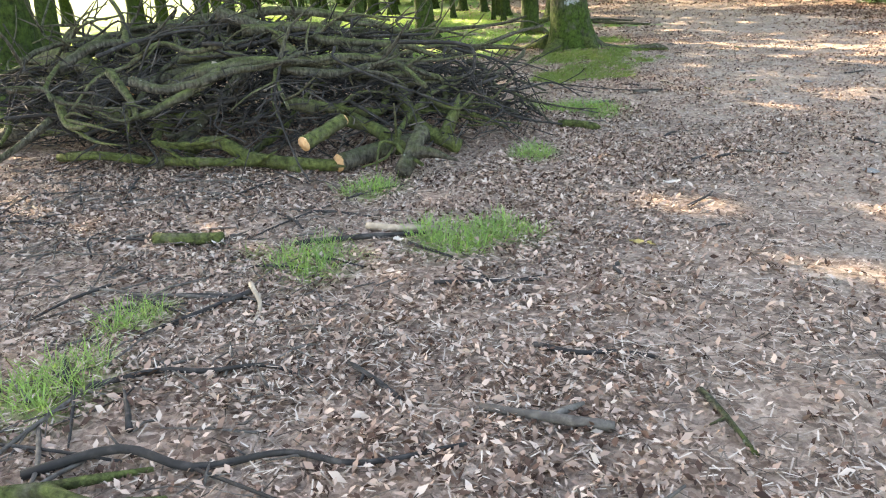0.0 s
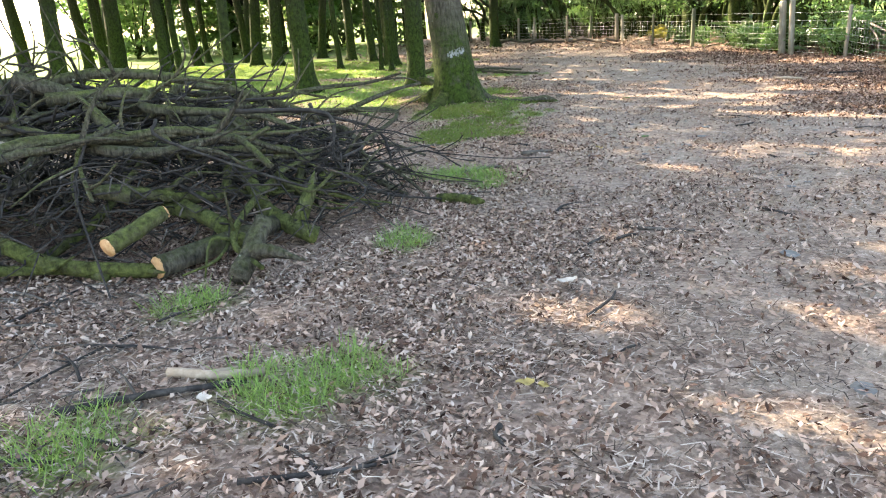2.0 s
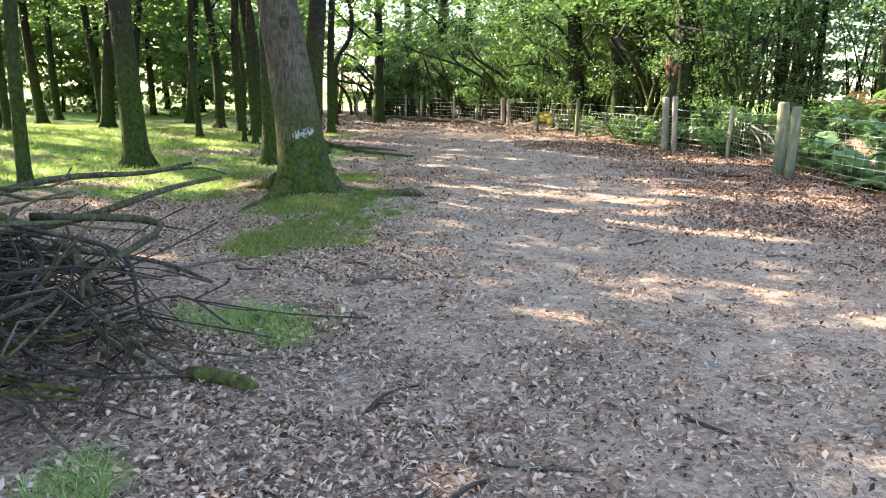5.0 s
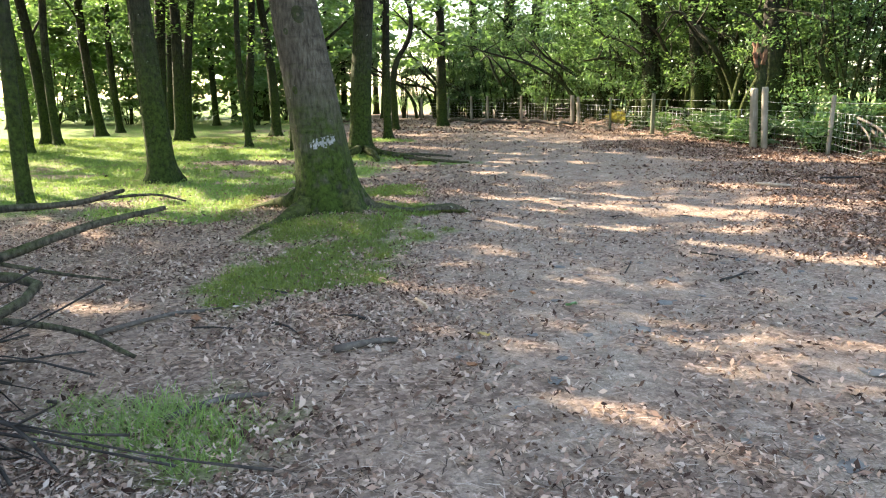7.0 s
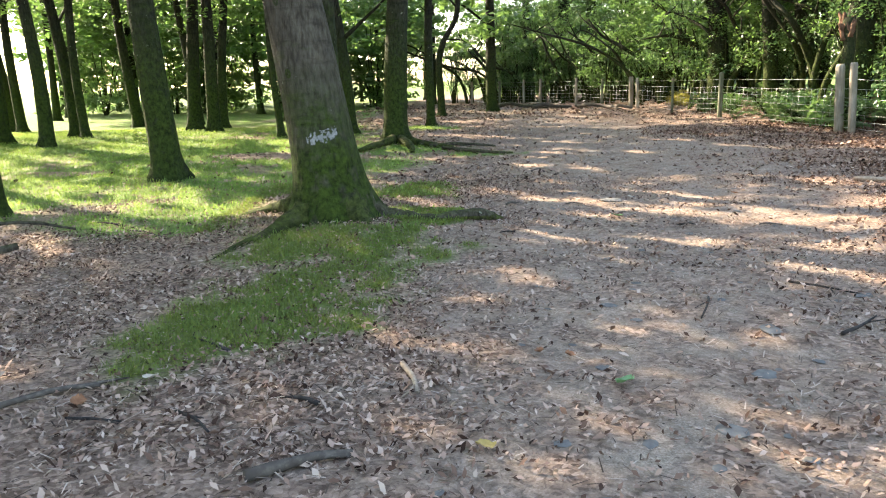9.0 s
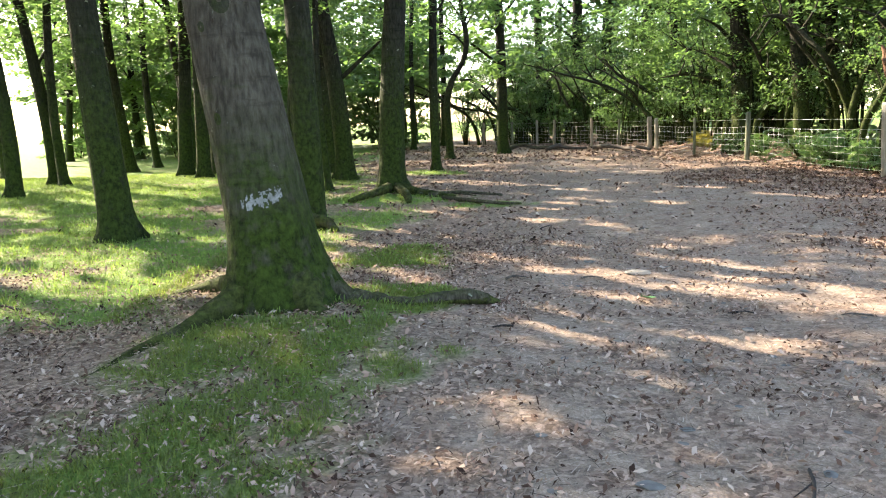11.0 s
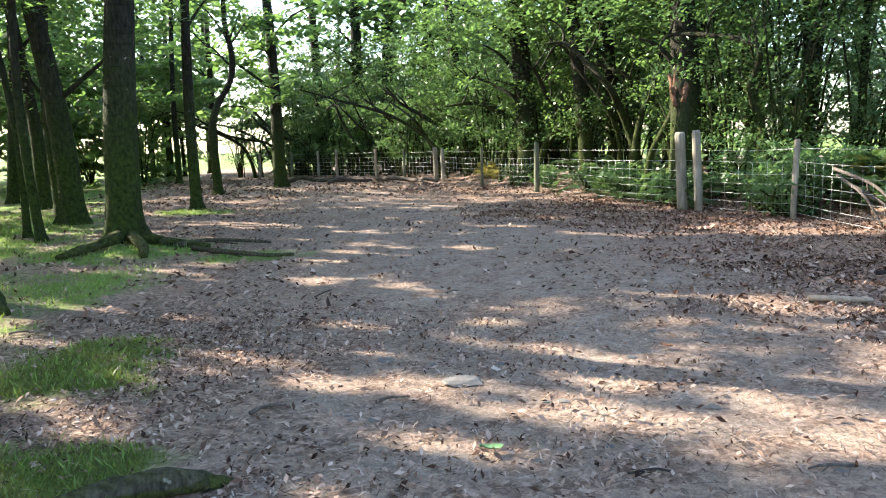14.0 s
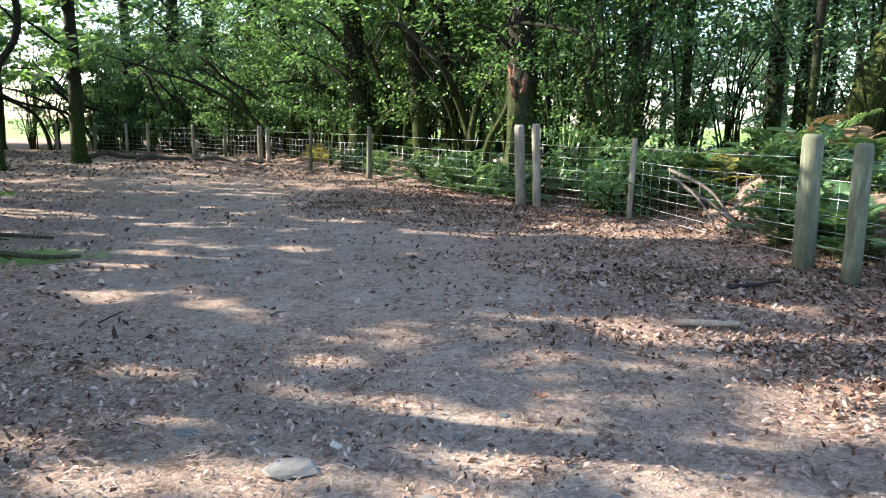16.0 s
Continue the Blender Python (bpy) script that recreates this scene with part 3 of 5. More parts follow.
    c = np.stack([r.normal(-0.9, 2.2, 90), r.normal(0, 2.2, 90), 4.6 + 8.5 * r.random(90)], 1)
    for i in range(8):
        e = c[i]
        zb = max(3.9, e[2] - 1.3)
        s = np.array([-0.135 * zb, 0.02 * zb, zb])
        v, f = tube(smooth_path([s, (s + e) / 2 + np.array([0, 0, 0.3]), e], 3), [0.09, 0.05, 0.01], 6, 0.06, 70 + i)
        part("limb", mesh_of("limb", v, f, M_BARK), top)
    p = sprays(c, 60, 0.95, 0.12, 62)
    p = p[~open_to_sun(p + np.array([x, y, z0]))]
    part("crown", quads_mesh("crown", leaf_quads(p, 0.13, 63), M_LEAF), top)


build_main_tree()

LEFT = "slender moss-footed trees of the open wood"
T_MOSS = "tall mossy-footed woodland tree with dark bark"
T_SLIM = "slim dark woodland tree standing on mossy grass"
# x, y, radius, lean x, lean y, bend, label
LEFT_TREES = [
    (-2.1, 17.6, 0.20, -0.07, 0.0, 0.04, T_MOSS), (0.25, 18.55, 0.19, 0.0, 0.0, 0.03, T_MOSS), (0.80, 23.0, 0.24, 0.055, 0.0, 0.10, "leaning mossy tree with exposed roots beside the track"),
    (-1.0, 27.6, 0.26, -0.03, 0, 0.10, T_MOSS), (-1.9, 30.3, 0.17, 0.02, 0, 0.1, T_SLIM), (-0.75, 24.4, 0.085, -0.07, 0, 0.12, T_SLIM), (-1.15, 25.0, 0.07, -0.12, 0, 0.15, T_SLIM), (-2.6, 26.5, 0.10, -0.02, 0, 0.12, T_SLIM),
    (1.2, 30.2, 0.15, 0.0, 0, 0.05, "slim upright tree on a mossy hummock"), (-7.3, 23.4, 0.17, -0.03, 0, 0.12, T_SLIM), (-12.5, 31.0, 0.17, 0.0, 0, 0.1, T_SLIM), (-8.5, 27.0, 0.18, -0.06, 0, 0.1, T_MOSS),
    (-9.7, 33.6, 0.2, -0.02, 0, 0.1, T_SLIM), (-10.3, 37.0, 0.16, 0.0, 0, 0.1, T_SLIM), (-6.3, 30.0, 0.23, -0.02, 0, 0.1, T_MOSS), (-5.6, 30.6, 0.17, 0.01, 0, 0.1, T_SLIM), (-9.2, 40.0, 0.2, 0.0, 0, 0.1, T_SLIM),
    (-5.2, 28.6, 0.2, -0.03, 0, 0.08, T_MOSS), (-4.9, 36.5, 0.2, 0.0, 0, 0.1, T_MOSS), (-3.1, 33.2, 0.2, -0.02, 0, 0.1, T_MOSS), (-2.9, 14.6, 0.105, -0.03, 0, 0.06, "slim dark tree behind the heap of branches"),
    (-7.9, 26.3, 0.13, -0.05, 0, 0.1, T_SLIM), (-7.8, 34.6, 0.18, 0, 0, 0.1, T_SLIM), (-11.8, 22.2, 0.27, -0.03, 0, 0.1, T_MOSS), (-15.5, 30.8, 0.26, 0, 0, 0.1, T_MOSS), (-14.0, 33.0, 0.24, 0, 0, 0.1, T_SLIM),
    (-9.2, 24.6, 0.27, -0.03, 0, 0.08, T_MOSS), (-20.0, 31.0, 0.25, 0, 0, 0.1, T_SLIM), (-5.3, 7.9, 0.33, -0.04, 0, 0.05, "thick mossy tree standing beside the heap of branches"),
    # trees added at the left, mostly out of view, to shade the floor
    (-9.5, 9.5, 0.25, 0, 0, 0.1, T_MOSS), (-13.5, 14.0, 0.25, 0, 0, 0.1, T_MOSS), (-17.0, 18.0, 0.25, 0, 0, 0.1, T_MOSS), (-12.5, 8.5, 0.22, 0, 0, 0.1, T_SLIM), (-18.5, 24.0, 0.25, 0, 0, 0.1, T_SLIM), (-14.5, 20.0, 0.22, 0, 0, 0.1, T_SLIM), (-11.5, 17.6, 0.2, 0.02, 0, 0.1, T_MOSS), (-15.0, 11.0, 0.25, 0, 0, 0.1, T_MOSS), (-20.0, 15.0, 0.25, 0, 0, 0.1, T_MOSS), (-8.6, 13.2, 0.21, 0.02, 0, 0.1, T_SLIM), (-10.2, 12.0, 0.2, 0, 0, 0.1, T_SLIM), (-8.0, 18.6, 0.2, -0.02, 0, 0.1, T_MOSS)]
for i, (x, y, r0, lx, ly, bend, lab) in enumerate(LEFT_TREES):
    rr = np.random.default_rng(300 + i)
    h = 11 + 4 * rr.random()
    low = 2.7 if y > 22 else 4.4
    thin = r0 if i < 3 else 0.86 * r0
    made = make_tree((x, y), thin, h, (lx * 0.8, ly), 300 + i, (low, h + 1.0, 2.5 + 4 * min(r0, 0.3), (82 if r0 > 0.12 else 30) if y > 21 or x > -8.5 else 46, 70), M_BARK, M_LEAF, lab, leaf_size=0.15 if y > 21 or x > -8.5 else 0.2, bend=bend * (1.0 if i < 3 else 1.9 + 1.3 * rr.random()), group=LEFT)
    if i == 8:                                # a long dead bough hangs over the track
        v, f = tube(smooth_path([(0, 0, 5.2), (1.4, -0.1, 6.0), (3.0, -0.3, 5.9), (4.4, -0.5, 5.35), (5.3, -0.7, 4.95)], 5), [0.10, 0.10, 0.09, 0.075, 0.06], 9, 0.08, 2)
        part("limb", mesh_of("limb", v, f, M_BARK_DARK), made, "long dark bough hanging over the track")
# the bent twin beside the slim tree
make_tree((1.25, 37.0), 0.14, 9.0, (0, 0), 390, (4.4, 9.5, 2.6, 50, 60), M_BARK, M_LEAF, "thin wavy tree bending sideways", group=LEFT,
          path=[(0, 0, -0.25), (-0.03, 0, 0.8), (-0.08, 0, 2.0), (0.12, 0, 2.9), (0.6, 0, 3.7), (0.72, 0, 4.6), (0.55, 0, 5.6), (0.6, 0, 7.2), (0.7, 0, 9.0)])


def open_way(x, y):
    """Where bright open land shows between the trees: the field beyond the lawn, and the way on past the far fence."""
    field = math.degrees(math.atan2(2 - x, y - 5))
    onward = math.degrees(math.atan2(3 - x, y - 12))
    return 28 < field < 44 or (-0.5 < onward < 7.5 and y > 44)


rl = np.random.default_rng(77)
for i in range(46):
    x, y = -34 + 38 * rl.random(), 40 + 30 * rl.random()
    if i < 9:
        x, y = -36 + 14 * rl.random(), 22 + 16 * rl.random()
    if i % 3 and open_way(x, y):
        continue
    h = 10 + 5 * rl.random()
    make_tree((x, y), 0.12 + 0.12 * rl.random(), h, (rl.normal(0, 0.03), 0), 420 + i, (1.9, h + 1, 3.6, 62, 62), M_BARK, M_LEAF, "distant slim tree of the open wood", bend=0.12, leaf_size=0.37, limbs=4, group=LEFT, sides=8)

# ---- the dense wood behind the fence ----
RIGHT = "trees of the dense wood behind the fence"
T_DARK = "dark-barked tree in dense leafy wood behind the fence"
RIGHT_TREES = [  # x, y, radius, lean x, bark, label
    (11.5, 34.8, 0.36, -0.02, M_BARK_DARK, "thick dark tree just behind the wire fence"), (13.6, 38.0, 0.26, 0, M_BARK_DARK, T_DARK), (12.2, 31.6, 0.22, -0.03, M_BARK_DARK, T_DARK), (13.2, 31.9, 0.18, -0.06, M_BARK_DARK, T_DARK),
    (16.6, 27.6, 0.11, 0.0, M_BARK_MOSS, "slim straight mossy tree"), (12.4, 26.6, 0.33, 0.0, M_BARK_DARK, "ivy-darkened thick tree behind the fence posts"), (14.4, 26.8, 0.17, -0.10, M_BARK_MOSS, "leaning tree with moss-covered bark in the wood"),
    (7.9, 51.0, 0.36, -0.05, M_BARK_DARK, T_DARK), (9.2, 50.0, 0.36, 0.02, M_BARK_DARK, T_DARK), (10.8, 47.4, 0.40, -0.03, M_BARK_DARK, T_DARK), (11.6, 43.0, 0.26, -0.08, M_BARK_DARK, T_DARK),
    (6.0, 53.0, 0.30, -0.08, M_BARK_DARK, T_DARK), (17.5, 36.0, 0.28, 0.0, M_BARK_DARK, T_DARK), (19.0, 31.0, 0.26, 0.03, M_BARK_DARK, T_DARK), (22.0, 28.0, 0.25, 0, M_BARK_DARK, T_DARK), (18.2, 24.0, 0.22, 0.0, M_BARK_DARK, T_DARK),
    (16.0, 41.0, 0.3, 0, M_BARK_DARK, T_DARK), (13.0, 47.0, 0.3, 0, M_BARK_DARK, T_DARK), (15.6, 21.6, 0.08, 0.02, M_BARK_DARK, T_DARK)] + [(15.0 + 1.15 * k + 0.7 * math.sin(k * 5.1), 27.5 - 0.9 * k + 1.5 * math.sin(k * 3.3), 0.06 + 0.02 * (k % 3), 0.01 * (k % 3 - 1), M_BARK, "slim straight pole of a tree in the dense wood") for k in range(12)]
for i, (x, y, r0, lx, bark, lab) in enumerate(RIGHT_TREES):
    rr = np.random.default_rng(600 + i)
    h = 11 + 4 * rr.random()
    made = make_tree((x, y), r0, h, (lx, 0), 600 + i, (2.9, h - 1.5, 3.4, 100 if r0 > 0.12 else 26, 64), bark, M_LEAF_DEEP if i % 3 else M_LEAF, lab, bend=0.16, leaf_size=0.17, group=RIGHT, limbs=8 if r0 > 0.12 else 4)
rl = np.random.default_rng(78)
for i in range(22):
    y = 16 + 56 * rl.random()
    x = float(fence_x(np.array([y]))[0]) + 8 + 26 * rl.random()
    h = 10 + 6 * rl.random()
    make_tree((x, y), 0.12 + 0.16 * rl.random(), h, (rl.normal(0, 0.03), 0), 700 + i, (2.6, h, 3.4, 46, 50), M_BARK_DARK, M_LEAF_DEEP, "tree deep in the shaded wood", bend=0.12, leaf_size=0.36, limbs=4, group=RIGHT, sides=8)
# mossy trunk that leans out over the fence end
make_tree((16.5, 21.4), 0.36, 9.5, (0, 0), 790, (4.0, 10, 3.4, 70, 60), M_BARK_MOSS, M_LEAF_DEEP, "mossy old tree leaning away from the fence", group=RIGHT, cull=False,
          path=[(0, 0, -0.2), (0.12, -0.05, 0.8), (0.35, -0.15, 1.6), (0.7, -0.3, 2.8), (0.8, -0.4, 4.5), (0.9, -0.3, 7), (1.0, -0.3, 9.5)])


def bush(at, rad, h, n, per, leaf, label, seed, size=0.13, low=0.1, name="bush"):
    """An understorey bush: stems from one foot, leaf sprays."""
    r = np.random.default_rng(seed)
    top = thing(name, label, "bush", (at[0], at[1], gz(*at)), 0, "understorey bushes")
    a, q = r.random(n) * 2 * math.pi, np.sqrt(r.random(n))
    zz = low + (h - low) * r.random(n) ** 0.8
    c = np.stack([np.cos(a) * q * rad * (0.5 + 0.6 * zz / h), np.sin(a) * q * rad * (0.5 + 0.6 * zz / h), zz], 1)
    for i in range(min(9, n)):
        e = c[i]
        v, f = tube(smooth_path([(r.normal(0, 0.1), r.normal(0, 0.1), -0.1), (e[0] * 0.35 + r.normal(0, 0.12), e[1] * 0.35, e[2] * 0.6), e], 3), [0.035, 0.025, 0.006], 5, 0.05, seed + i)
        part("stem", mesh_of("stem", v, f, M_BARK_DARK), top)
    p = sprays(c, per, rad * 0.32, 0.10, seed + 3)
    p = p[p[:, 2] > 0.03]
    part("foliage", quads_mesh("foliage", leaf_quads(p, size, seed + 4, 0.5), leaf), top)
    return top


rb = np.random.default_rng(90)
for i in range(40):                       # tall hazel behind the fence
    y = 24 + 30 * i / 39 + rb.normal(0, 0.5)
    x = float(fence_x(np.array([y]))[0]) + 2.2 + 3.8 * rb.random()
    bush((x, y), 1.9, 4.5 + 3.5 * rb.random(), 60, 76, M_LEAF if rb.random() < 0.25 else M_LEAF_DEEP, "leafy hazel growing behind the wire fence", 900 + i, 0.108, 0.8, "hazel_bush")
for i in range(24):                       # low hazel that fills the edge of the wood
    y = 33 + 21 * i / 23 + rb.normal(0, 0.4)
    x = float(fence_x(np.array([y]))[0]) + 0.9 + 1.6 * rb.random()
    bush((x, y), 1.3, 3.0 + 1.4 * rb.random(), 34, 60, M_LEAF if i % 3 == 0 else M_LEAF_DEEP, "leafy hazel growing behind the wire fence", 1300 + i, 0.12, 0.9, "hazel_bush")
for i in range(9):                        # bushes on the crest of the bank
    y = 12.5 + 1.35 * i + rb.normal(0, 0.3)
    x = float(fence_x(np.array([y]))[0]) + 5.0 + 2.5 * rb.random()
    bush((x, y), 1.9, 5.2 + 2.0 * rb.random(), 46, 66, M_LEAF_BLUE, "blue-green leafy bush on the crest of the bank", 890 - i, 0.115, 1.3, "hazel_bush")
for i in range(36):                       # deep backing
    y = 14 + 58 * rb.random()
    x = float(fence_x(np.array([y]))[0]) + 9 + 20 * rb.random()
    h = 5.0 + 3 * rb.random()
    if y < 36:                            # the wood thins out towards the light
        continue
    bush((x, y), 2.8, h, 34, 60, M_LEAF_DEEP if i % 2 else M_LEAF_BLUE, "dark shaded bush deep in the wood", 940 + i, 0.40, 0.2, "understorey_bush")
for i, (x, y) in enumerate([(-32 + 2.6 * k, 50 + 7 * math.sin(k * 2.3)) for k in range(13)] + [(4.5, 57), (1, 60), (8, 60), (-4, 63), (-22, 58), (-30, 46), (-34, 38), (-6, 52), (-12, 50), (-1.5, 55), (2.0, 58), (-18, 48), (5, 62), (-9, 60), (0, 66), (-26, 50), (-16, 62)]):
    if open_way(x, y):
        continue
    bush((x, y), 3.4, 6.5, 46, 60, M_LEAF, "pale leafy bush beyond the open wood", 980 + i, 0.36, 0.1, "understorey_bush")


for i in range(22):
    y = 13 + 21 * (i + rb.random()) / 22
    x = float(fence_x(np.array([y]))[0]) + 8 + 10 * rb.random()
    bush((x, y), 2.4, 5.5 + 2 * rb.random(), 40, 44, M_LEAF_BLUE, "blue-green leafy bush on the crest of the bank", 1100 + i, 0.17, 0.9, "hazel_bush")


# coppice stems that arch over the fence
def arching_stem(pts, r0, seed, label, bark=M_BARK_DARK, name="bent_stem"):
    x, y, z = pts[0]
    z0 = gz(x, y)
    top = thing(name, label, "tree", (x, y, z0))
    q = [(px - x, py - y, pz) for px, py, pz in pts]
    v, f = tube(smooth_path(q, 5), [r0, r0 * 0.8, r0 * 0.55, r0 * 0.2], 9, 0.07, seed)
    part("trunk", mesh_of("trunk", v, f, bark), top)
    r = np.random.default_rng(seed)
    path = smooth_path(q, 5)
    for i in range(5):
        s = path[int(len(path) * (0.35 + 0.12 * i))]
        e = s + np.array([r.normal(0, 0.5), r.normal(0, 0.5), 0.5 + 0.7 * r.random()])
        v, f = tube(smooth_path([s, (s + e) / 2 + r.normal(0, 0.1, 3), e], 3), [r0 * 0.3, r0 * 0.18, 0.006], 5, 0.05, seed + i)
        part("limb", mesh_of("limb", v, f, bark), top)
    return top


rs = np.random.default_rng(55)
for i in range(36):
    y = 24.5 + 29 * i / 35 + rs.normal(0, 0.3)
    x = float(fence_x(np.array([y]))[0]) + 0.9 + 1.8 * rs.random()
    d = rs.normal(-0.5, 0.9)
    arching_stem([(x, y, -0.1), (x + d * 0.12, y + rs.normal(0, 0.12), 0.9), (x + d * 0.5 + rs.normal(0, 0.12), y + rs.normal(0, 0.3), 1.8), (x + d * 1.3 + rs.normal(0, 0.15), y + rs.normal(0, 0.4), 2.5 + rs.normal(0, 0.2)), (x + d * 2.2, y + rs.normal(0, 0.5), 2.8 + 0.8 * rs.random()), (x + d * 2.9, y + rs.normal(0, 0.5), 2.7 + 1.2 * rs.random())], 0.07 + 0.09 * rs.random(), 560 + i, "crooked dark coppice stem arching above the fence")
arching_stem([(12.6, 36.5, -0.1), (11.9, 36.6, 1.2), (11.0, 36.8, 2.0), (10.2, 37.0, 2.3), (9.2, 37.2, 2.2)], 0.15, 590, "long bent bough arching over the fence")
arching_stem([(14.6, 39.5, -0.1), (13.9, 39.5, 1.9), (13.0, 39.5, 2.5), (12.1, 39.5, 3.3), (11.8, 39.5, 4.2)], 0.2, 591, "thick crooked bough behind the fence")


# snapped trunk with torn heartwood behind the fence posts
def snapped_trunk():
    top = thing("snapped_trunk", "snapped ivy-clad stump with torn reddish heartwood behind fence posts", "stump", (11.4, 25.0, gz(11.4, 25.0)))
    v, f = tube(smooth_path([(0, 0, -0.1), (-0.05, 0, 1.0), (0.02, 0, 1.9), (-0.05, 0, 2.6)], 4), [0.17, 0.15, 0.13, 0.14], 12, 0.08, 1)
    part("trunk", mesh_of("trunk", v, f, M_BARK_DARK), top)
    r = np.random.default_rng(9)
    for i in range(14):
        a = r.random() * 6.28
        s = (-0.04 + 0.09 * math.cos(a), 0.09 * math.sin(a), 2.05 + 0.3 * r.random())
        e = (s[0] - 0.06 + r.normal(0, 0.06), s[1] - 0.03 + r.normal(0, 0.06), s[2] + 0.15 + 0.35 * r.random())
        v, f = tube(smooth_path([s, ((s[0] + e[0]) / 2, (s[1] + e[1]) / 2, (s[2] + e[2]) / 2 + 0.05), e], 3), [0.06, 0.07, 0.02], 6, 0.3, 20 + i)
        part("splinter", mesh_of("splinter", v, f, M_RUST), top, "torn reddish-brown wood")


snapped_trunk()


# ---- fence ----
def fence_post(parent, x, y, h, r, bark, lean=(0, 0), seed=0):
    z = gz(x, y) - 0.15
    path = [(x + lean[0] * t * h, y + lean[1] * t * h, z + t * (h + 0.15)) for t in (0, 0.25, 0.5, 0.75, 0.97, 1.0)]
    v, f = tube(path, [r * 1.04, r, r, r * 0.97, r * 0.97, r * 0.97], 14, 0.03, seed)
    n = len(v)
    for k in range(14):                      # worn top edge
        c = Vector(path[-1])
        v[n - 14 + k] = c + (v[n - 14 + k] - c) * 0.8
    part("post", mesh_of("post", v, f, bark), parent)


def build_fence():
    top = thing("wire_fence", "weathered round-post stock fence strung with galvanised wire netting", "fence")
    posts = [(10.42, 17.4, 1.45, 0.112, M_POST_GREEN, (-0.02, 0)), (10.24, 16.7, 1.39, 0.09, M_POST_GREEN, (0.0, 0)), (11.6, 21.75, 1.36, 0.05, M_POST, (0.03, 0)),
             (10.90, 24.05, 1.53, 0.10, M_POST, (-0.06, 0)), (10.98, 23.6, 1.55, 0.08, M_POST, (-0.06, 0)), (10.45, 31.2, 1.42, 0.075, M_POST_GREEN, (0, 0)),
             (9.45, 40.2, 1.35, 0.10, M_POST, (-0.03, 0)), (9.6, 39.6, 1.3, 0.08, M_POST, (-0.03, 0)), (10.0, 35.4, 1.3, 0.05, M_POST_GREEN, (0, 0)), (7.7, 45.3, 1.35, 0.07, M_POST, (0, 0)), (8.6, 42.8, 1.3, 0.06, M_POST_GREEN, (0, 0)),
             (6.1, 47.6, 1.35, 0.07, M_POST, (0, 0)), (5.3, 49.2, 1.35, 0.07, M_POST, (0, 0)), (4.0, 50.3, 1.3, 0.07, M_POST_GREEN, (0, 0)), (2.4, 51.6, 1.3, 0.07, M_POST, (0, 0)), (9.8, 11.5, 1.4, 0.08, M_POST_GREEN, (0, 0)), (9.5, 8.0, 1.4, 0.08, M_POST_GREEN, (0, 0)), (9.2, 4.0, 1.4, 0.08, M_POST_GREEN, (0, 0)), (8.9, -1.0, 1.4, 0.08, M_POST_GREEN, (0, 0)), (8.6, -6, 1.4, 0.08, M_POST_GREEN, (0, 0))]
    for i, (x, y, h, r, b, lean) in enumerate(posts):
        fence_post(top, x, y, h, r, b, lean, 30 + i)
    line = sorted([(p[0], p[1]) for p in posts if p[:2] not in ((10.24, 16.7), (10.98, 23.6), (9.6, 39.6))], key=lambda q: q[1])
    heights = (0.12, 0.27, 0.43, 0.6, 0.78, 0.98, 1.2)
    for k, hh in enumerate(heights):
        pts = []
        for (x0, y0), (x1, y1) in zip(line, line[1:]):
            for t in np.linspace(0, 1, 4, endpoint=False):
                sag = -0.03 * math.sin(math.pi * t) * (1 + 0.4 * math.sin(k * 3 + y0))
                base = gz(x0, y0) * (1 - t) + gz(x1, y1) * t
                pts.append((x0 + (x1 - x0) * t + 0.08, y0 + (y1 - y0) * t, base + hh + sag))
        v, f = tube(pts, [0.003], 4)
        part("wire", mesh_of("wire", v, f, M_WIRE), top)
    for (x0, y0), (x1, y1) in zip(line, line[1:]):
        n = max(2, int(math.hypot(x1 - x0, y1 - y0) / 0.30))
        bits = []
        for i in range(1, n):
            t = i / n
            base = gz(x0, y0) * (1 - t) + gz(x1, y1) * t - 0.02
            bits.append(tube([(x0 + (x1 - x0) * t + 0.08, y0 + (y1 - y0) * t, base + 0.12), (x0 + (x1 - x0) * t + 0.08, y0 + (y1 - y0) * t, base + 0.98)], [0.002], 4))
        v, f = join(bits)
        tagged(part("stay_netting", mesh_of("stay_netting", v, f, M_WIRE), top), kind="stuff")


build_fence()


# ---- ferns ----
def frond_mesh(length, leaf, seed):
    """One arching frond with paired pinnae."""
    r = np.random.default_rng(seed)
    quads = []
    n = 22
    for i in range(n):
        t = i / (n - 1)
        x = length * (t - 0.18 * t * t)
        z = length * (0.75 * t - 0.72 * t * t)
        w = length * 0.30 * math.sin(math.pi * (0.12 + 0.86 * t)) * (1 - 0.25 * t)
        for s in (-1, 1):
            fw = 0.35 * w
            a = np.array([x, 0, z])
            b = np.array([x + fw * 0.4 - 0.02, s * w * 0.5, z - 0.03 * length * t + r.normal(0, 0.01)])
            c = np.array([x + fw, s * w, z - 0.10 * w + r.normal(0, 0.012)])
            d = np.array([x + fw * 0.4 + 0.045 * length, s * w * 0.5, z - 0.02])
            quads.append([a, b, c, d] if s > 0 else [a, d, c, b])
    return quads_mesh("frond", np.array(quads), leaf)


FRONDS = {k: [frond_mesh(l, m, s) for s, l in ((1, 0.75), (2, 0.95), (3, 0.6))] for k, m in (("green", M_FERN), ("yellow", M_BRACKEN), ("brown", M_BRACKEN_BROWN))}
FERN_LABEL = {"green": "green fern with arching fronds on the bank", "yellow": "yellowing bracken on the bank by the fence", "brown": "withered brown bracken on the bank"}


